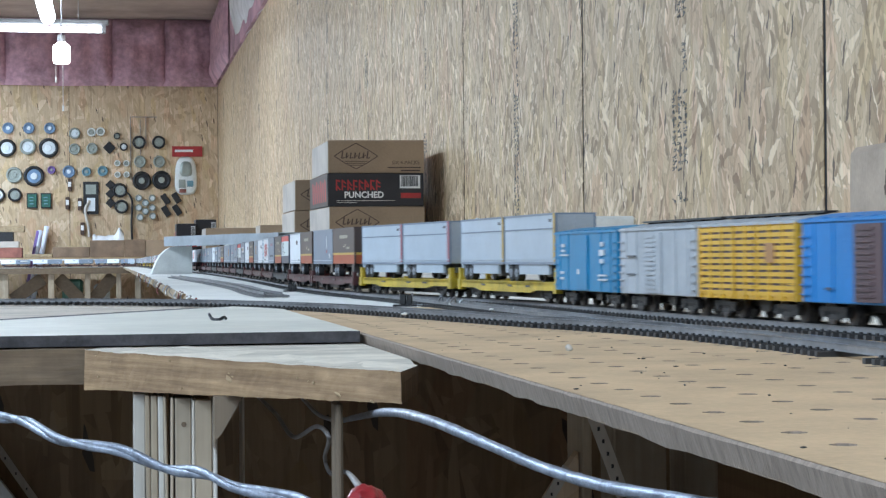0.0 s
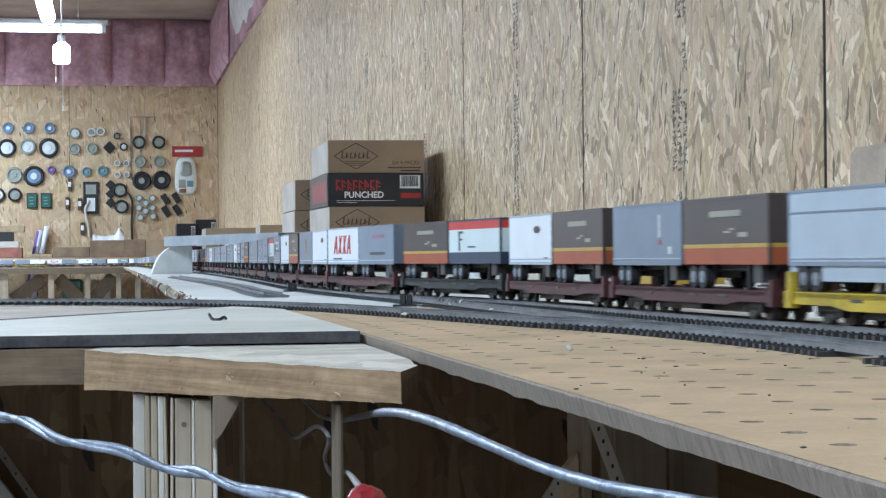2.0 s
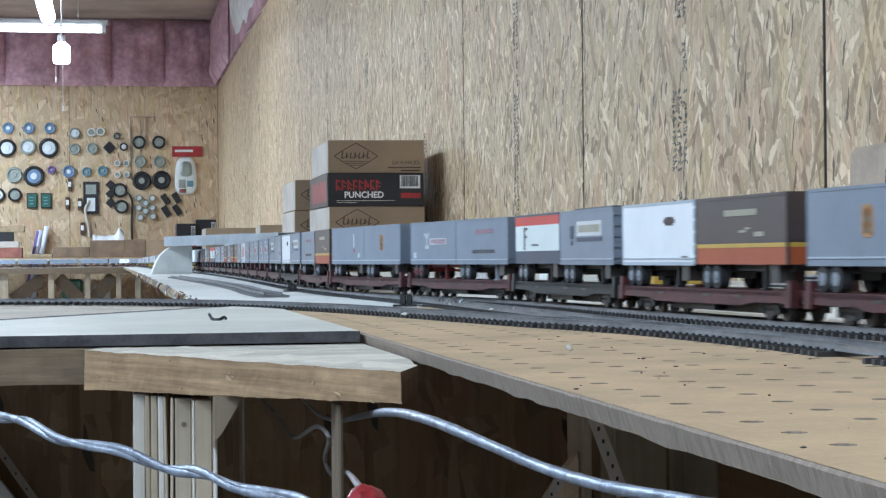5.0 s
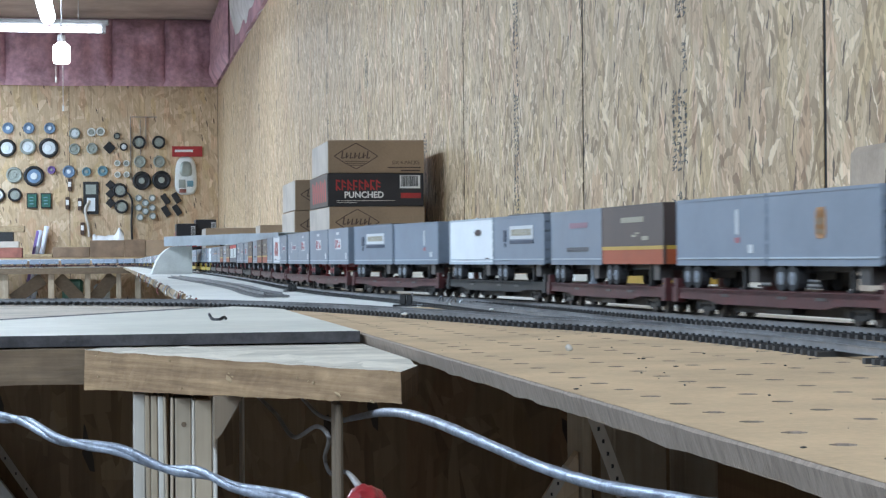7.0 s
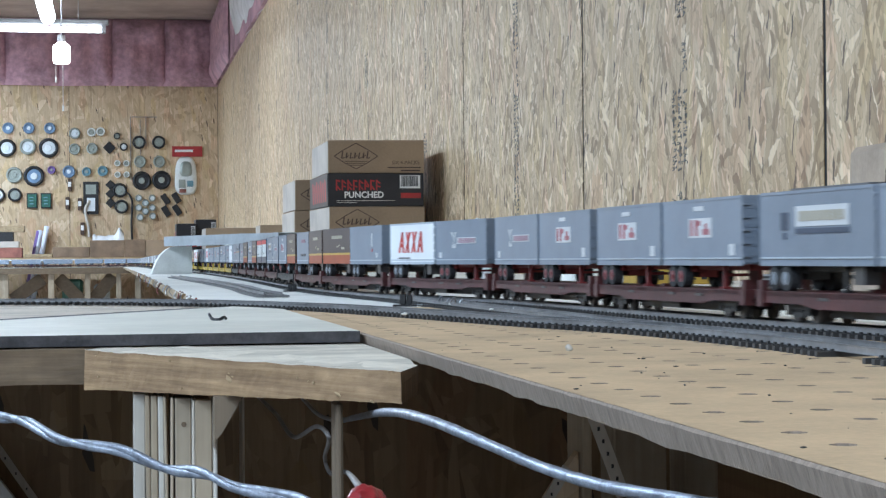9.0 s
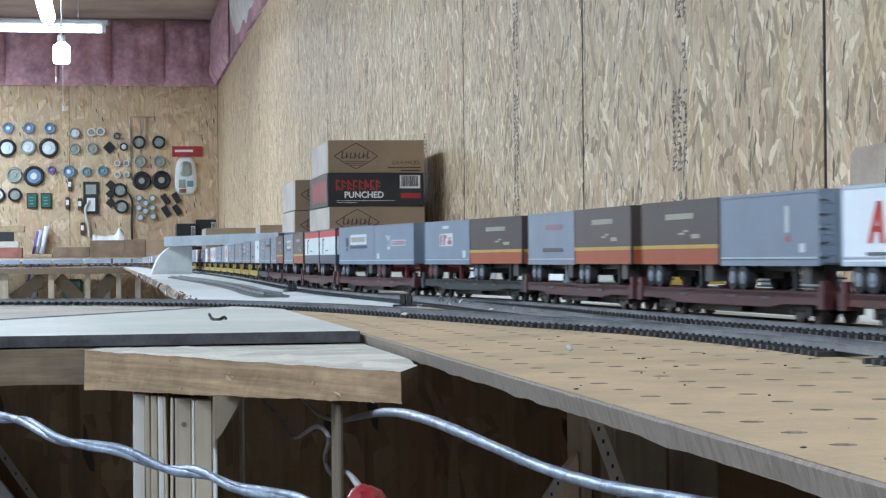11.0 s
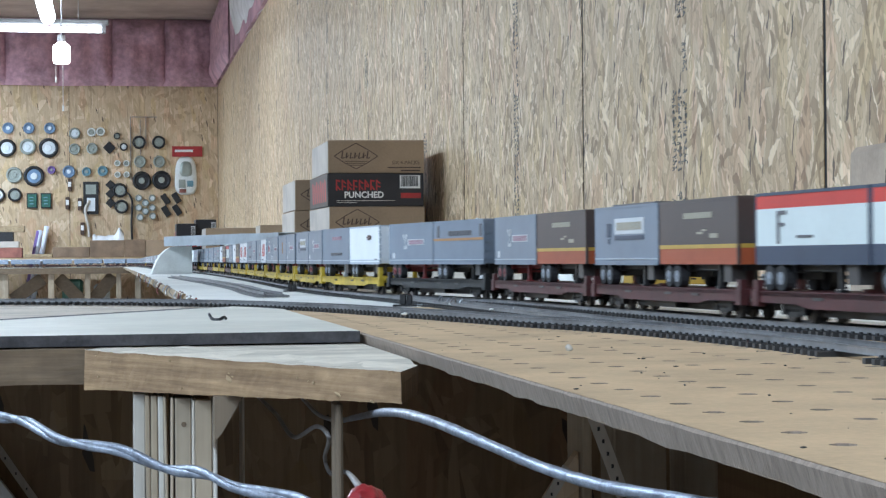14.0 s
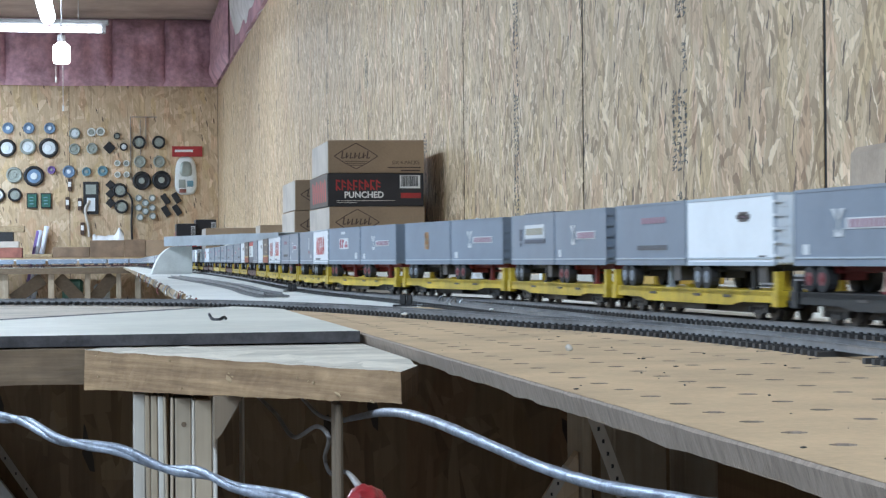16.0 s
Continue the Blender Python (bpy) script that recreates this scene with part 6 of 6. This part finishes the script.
bl = thing("blister_pack", pose(0.600, BY - 0.001, EYE + 0.7225), "white rounded blister pack with a red header card on the wall", "wall hardware", "flat parts on the end wall")


def rounded(w0, w1, z0, z1, y0, y1, power=3.2):
    """A puffed shell with rounded corners, w0 half wide below and w1 above."""
    bm = bmesh.new()
    rings = []
    for q, y in ((1.0, y0), (0.97, y1 * 0.7), (0.86, y1), (0.45, y1 * 1.04)):
        ring = []
        for j in range(32):
            a = 2 * math.pi * j / 32
            c, t = math.cos(a), math.sin(a)
            u, v = math.copysign(abs(c) ** (2 / power), c) * q, math.copysign(abs(t) ** (2 / power), t) * q
            ring.append(bm.verts.new((u * (w0 + (w1 - w0) * (v + 1) / 2), y, (z0 + z1) / 2 + v * (z1 - z0) / 2)))
        rings.append(ring)
    for a, b in zip(rings, rings[1:]):
        for j in range(32):
            bm.faces.new((a[j], a[(j + 1) % 32], b[(j + 1) % 32], b[j])).smooth = True
    bm.faces.new(rings[-1])
    return bm


part("shell", rounded(0.100, 0.082, -0.178, 0.140, 0.0, -0.032), M_foam, bl, "glossy white shell")
block("header_card", (-0.112, 0.138, -0.010, -0.002, 0.142, 0.228), M_red_ink, bl, "red header card")
block("header_mark", (-0.09, 0.06, -0.0125, -0.0095, 0.180, 0.200), M_white_ink, bl)
part("insert", rounded(0.060, 0.046, -0.030, 0.105, -0.030, -0.042), M_greyd, bl, "grey insert")
block("insert", (-0.060, -0.005, -0.038, -0.030, -0.120, -0.050), M_greyd, bl)
block("insert", (0.010, 0.060, -0.038, -0.030, -0.110, -0.060), M_teal, bl)
block("picture", (-0.055, 0.0, -0.036, -0.030, -0.160, -0.128), M_redbox, bl)
for x, z in ((-0.02, 0.63), (-0.02, 0.555), (-0.02, 0.48)):
    hung("square_part", x - 0.03, x + 0.03, z - 0.03, z + 0.03, M_black, "small black square part on the wall", 0.02, 45)
hung("square_part", -0.065, 0.012, 0.9, 0.975, M_black, "dark square part set cornerwise on the wall", 0.02, 45)
for x, z in ((0.43, 0.51), (0.52, 0.52), (0.435, 0.41), (0.525, 0.42)):
    hung("pad", x - 0.025, x + 0.025, z - 0.045, z + 0.045, M_black, "black slanted pad on the wall", 0.02, -32)
for x, z in ((-0.37, 0.48), (-0.27, 0.47), (-0.25, 0.27), (-0.35, 0.63)):
    h_ = hung("bracket", x - 0.016, x + 0.016, z - 0.05, z + 0.05, M_brown_ink, "small dark bracket with white middle on the wall", 0.03)
    block("middle", (-0.013, 0.013, -0.036, -0.029, -0.015, 0.025), M_white_ink, h_)
fr = thing("wire_rack", pose(0.245, BY - 0.01, EYE + 0.95), "thin grey wire rack hung on the wall", "rack")
for d in ((-0.10, -0.094, -0.28, 0.24), (0.026, 0.032, 0.0, 0.24), (-0.02, -0.015, -0.2, 0.22)):
    block("bar", (d[0], d[1], -0.004, 0.004, d[2], d[3]), M_wire_thin, fr)
block("bar", (-0.1, 0.12, -0.004, 0.004, 0.24, 0.246), M_wire_thin, fr)

# ---- wires at the front ----
def twisted(name, pts, r, pitch, label):
    """Two strands twined round a smooth line."""
    P = [Vector(p) for p in pts]
    line = []
    for k in range(len(P) - 1):
        p0, p1, p2, p3 = P[max(k - 1, 0)], P[k], P[k + 1], P[min(k + 2, len(P) - 1)]
        for q in range(16):
            t = q / 16
            line.append(0.5 * ((2 * p1) + (p2 - p0) * t + (2 * p0 - 5 * p1 + 4 * p2 - p3) * t * t + (3 * p1 - p0 - 3 * p2 + p3) * t ** 3))
    line.append(P[-1])
    w = tagged(new(name), label, "wire", "feeder wires in front")
    for half in (0, math.pi):
        s, out = 0.0, []
        for k, p in enumerate(line):
            if k:
                s += (p - line[k - 1]).length
            d = (line[min(k + 1, len(line) - 1)] - line[max(k - 1, 0)]).normalized()
            a = d.cross(Vector((0, 0.3, 1))).normalized()
            b = d.cross(a)
            th = half + 2 * math.pi * s / pitch + 1.2 * noise.noise(p * 40)
            out.append(p + (a * math.cos(th) + b * math.sin(th)) * r * 0.40)
        tube_path("strand", out, r * 0.78, M_wire, w, seg=8, steps=2, wobble=0.12)
    return w



Z0 = EYE
front = [(-0.0348, 0.5, -0.0393), (-0.0285, 0.49, -0.0392), (-0.0218, 0.48, -0.0396), (-0.0139, 0.465, -0.0426), (-0.007, 0.455, -0.0433), (0.0015, 0.45, -0.0445), (0.0117, 0.44, -0.0479), (0.0196, 0.43, -0.0481), (0.0266, 0.42, -0.0504), (0.0381, 0.41, -0.0518), (0.0468, 0.40, -0.0536), (0.0549, 0.42, -0.0545)]
twisted("feeder_wire", [(x, y, Z0 + z) for x, y, z in front], 0.00125, 0.05, "twisted silvery clear coated wire hanging before the deck")
arc = [(0.1233, 1.05, -0.0906), (0.1062, 0.82, -0.0687), (0.0868, 0.6, -0.0492), (0.083, 0.5, -0.0434), (0.0905, 0.46, -0.046), (0.1003, 0.44, -0.0501), (0.1089, 0.42, -0.0521), (0.1151, 0.4, -0.052), (0.1277, 0.38, -0.0529)]
tagged(tube_path("feeder_wire", [(x, y, Z0 + z) for x, y, z in arc], 0.00145, M_wire, seg=12, steps=14, wobble=0.10), "thick silvery coated wire arching below the deck edge", "wire", "feeder wires in front")
thin = [(0.0667, 0.9, -0.0644), (0.0717, 0.85, -0.0699), (0.0746, 0.8, -0.0752), (0.079, 0.75, -0.0665), (0.0806, 0.72, -0.0683), (0.0858, 0.782, -0.0823), (0.0873, 0.775, -0.0881), (0.0903, 0.748, -0.0847), (0.057, 0.45, -0.0538), (0.0556, 0.424, -0.0542)]
tagged(tube_path("feeder_wire", [(x, y, Z0 + z) for x, y, z in thin], 0.0009, M_wire_thin, seg=8, steps=12), "thin grey wire looping down to a red cap", "wire", "feeder wires in front")
tagged(tube_path("feeder_wire", [(x, y, Z0 + z) for x, y, z in [(0.1117, 1.14, -0.0838), (0.1176, 1.1, -0.091), (0.1233, 1.05, -0.0906)]], 0.0012, M_wire_thin, seg=8, steps=8), "thin grey wire running back under the deck", "wire", "feeder wires in front")
cap = bmesh.new()
prof = ((0.0, 0.0015), (0.012, 0.0042), (0.030, 0.0046), (0.042, 0.0040), (0.046, 0.0030))
n = 36
rings = []
for u, r in [(0.0465 * k / 24, 0) for k in range(25)]:
    r = float(np.interp(u, [p[0] for p in prof], [p[1] for p in prof]))
    rings.append([cap.verts.new((u * 0.22 - 0.005, r * math.cos(2 * math.pi * j / n) * (0.86 + 0.03 * (j % 4 < 2)), r * math.sin(2 * math.pi * j / n) * (0.86 + 0.03 * (j % 4 < 2)) + 0.0006 * noise.noise(Vector((u * 200, j, 0))))) for j in range(n)])
for a, b in zip(rings, rings[1:]):
    for j in range(n):
        cap.faces.new((a[j], a[(j + 1) % n], b[(j + 1) % n], b[j])).smooth = True
cap.faces.new(rings[0][::-1])
cap.faces.new(rings[-1])
tagged(part("wire_nut", cap, M_redcap, m=pose(0.0552, 0.42, EYE - 0.0546, 0, 20, 50)), "glossy red wire connector cap joining the front wires", "wire connector")

# ---- small litter on the boards ----
curl = [(0.0535, 1.085, 0.0042), (0.0545, 1.07, 0.0020), (0.0580, 1.065, 0.0018), (0.0610, 1.069, 0.0030), (0.0625, 1.078, 0.0020)]
tagged(tube_path("wire_curl", [(x, y, B + z) for x, y, z in curl], 0.0009, M_black, seg=6, steps=6), "curled black wire offcut on the cream panel", "wire offcut")
bm = bmesh.new()
bmesh.ops.create_icosphere(bm, subdivisions=2, radius=0.0014)
for v in bm.verts:
    v.co *= 1 + 0.4 * noise.noise(v.co * 700)
tagged(part("pebble", bm, M_grey_wood, m=pose(0.1666, 0.685, B + 0.0014)), "pale grey pebble on the perforated deck", "pebble")
rnd = random.Random(21)
bm = bmesh.new()
for k in range(60):
    x, y = rnd.uniform(0.12, 0.235), 0.3 + 0.75 * rnd.random() ** 1.4
    s = rnd.uniform(0.00012, 0.0004)
    a = rnd.uniform(0, 3.14)
    m = pose(x, y, B + 0.0002, 0, 0, math.degrees(a)) @ Matrix.Diagonal((rnd.uniform(1, 4), 1, 0.7, 1))
    g = bmesh.ops.create_icosphere(bm, subdivisions=1, radius=s, matrix=m)
tagged(part("dust_crumb", bm, M_tie), "dark crumbs and sawdust on the boards", "debris", "", "stuff")

# ---- track pieces ----
lay_track("main_line_track", MAIN, 0.05, MAIN.s[-1] - 0.05, "model railway main line with black ties and nickel rails", 0)
lay_track("near_track", NEAR, s_n, NEAR.s[-1], "model railway track with black ties along the board edge", 290, bare=(0.576, 0.612))
lay_track("link_track", LINK, 0.0, LINK.s[-1], "model turnout link between two tracks", 0, z=-0.0003)
lay_track("siding_track", SIDE, 0.0, SIDE.s[-1], "loose grey siding track that ends bare", 0, tie_mat=M_rail_side)

motions()
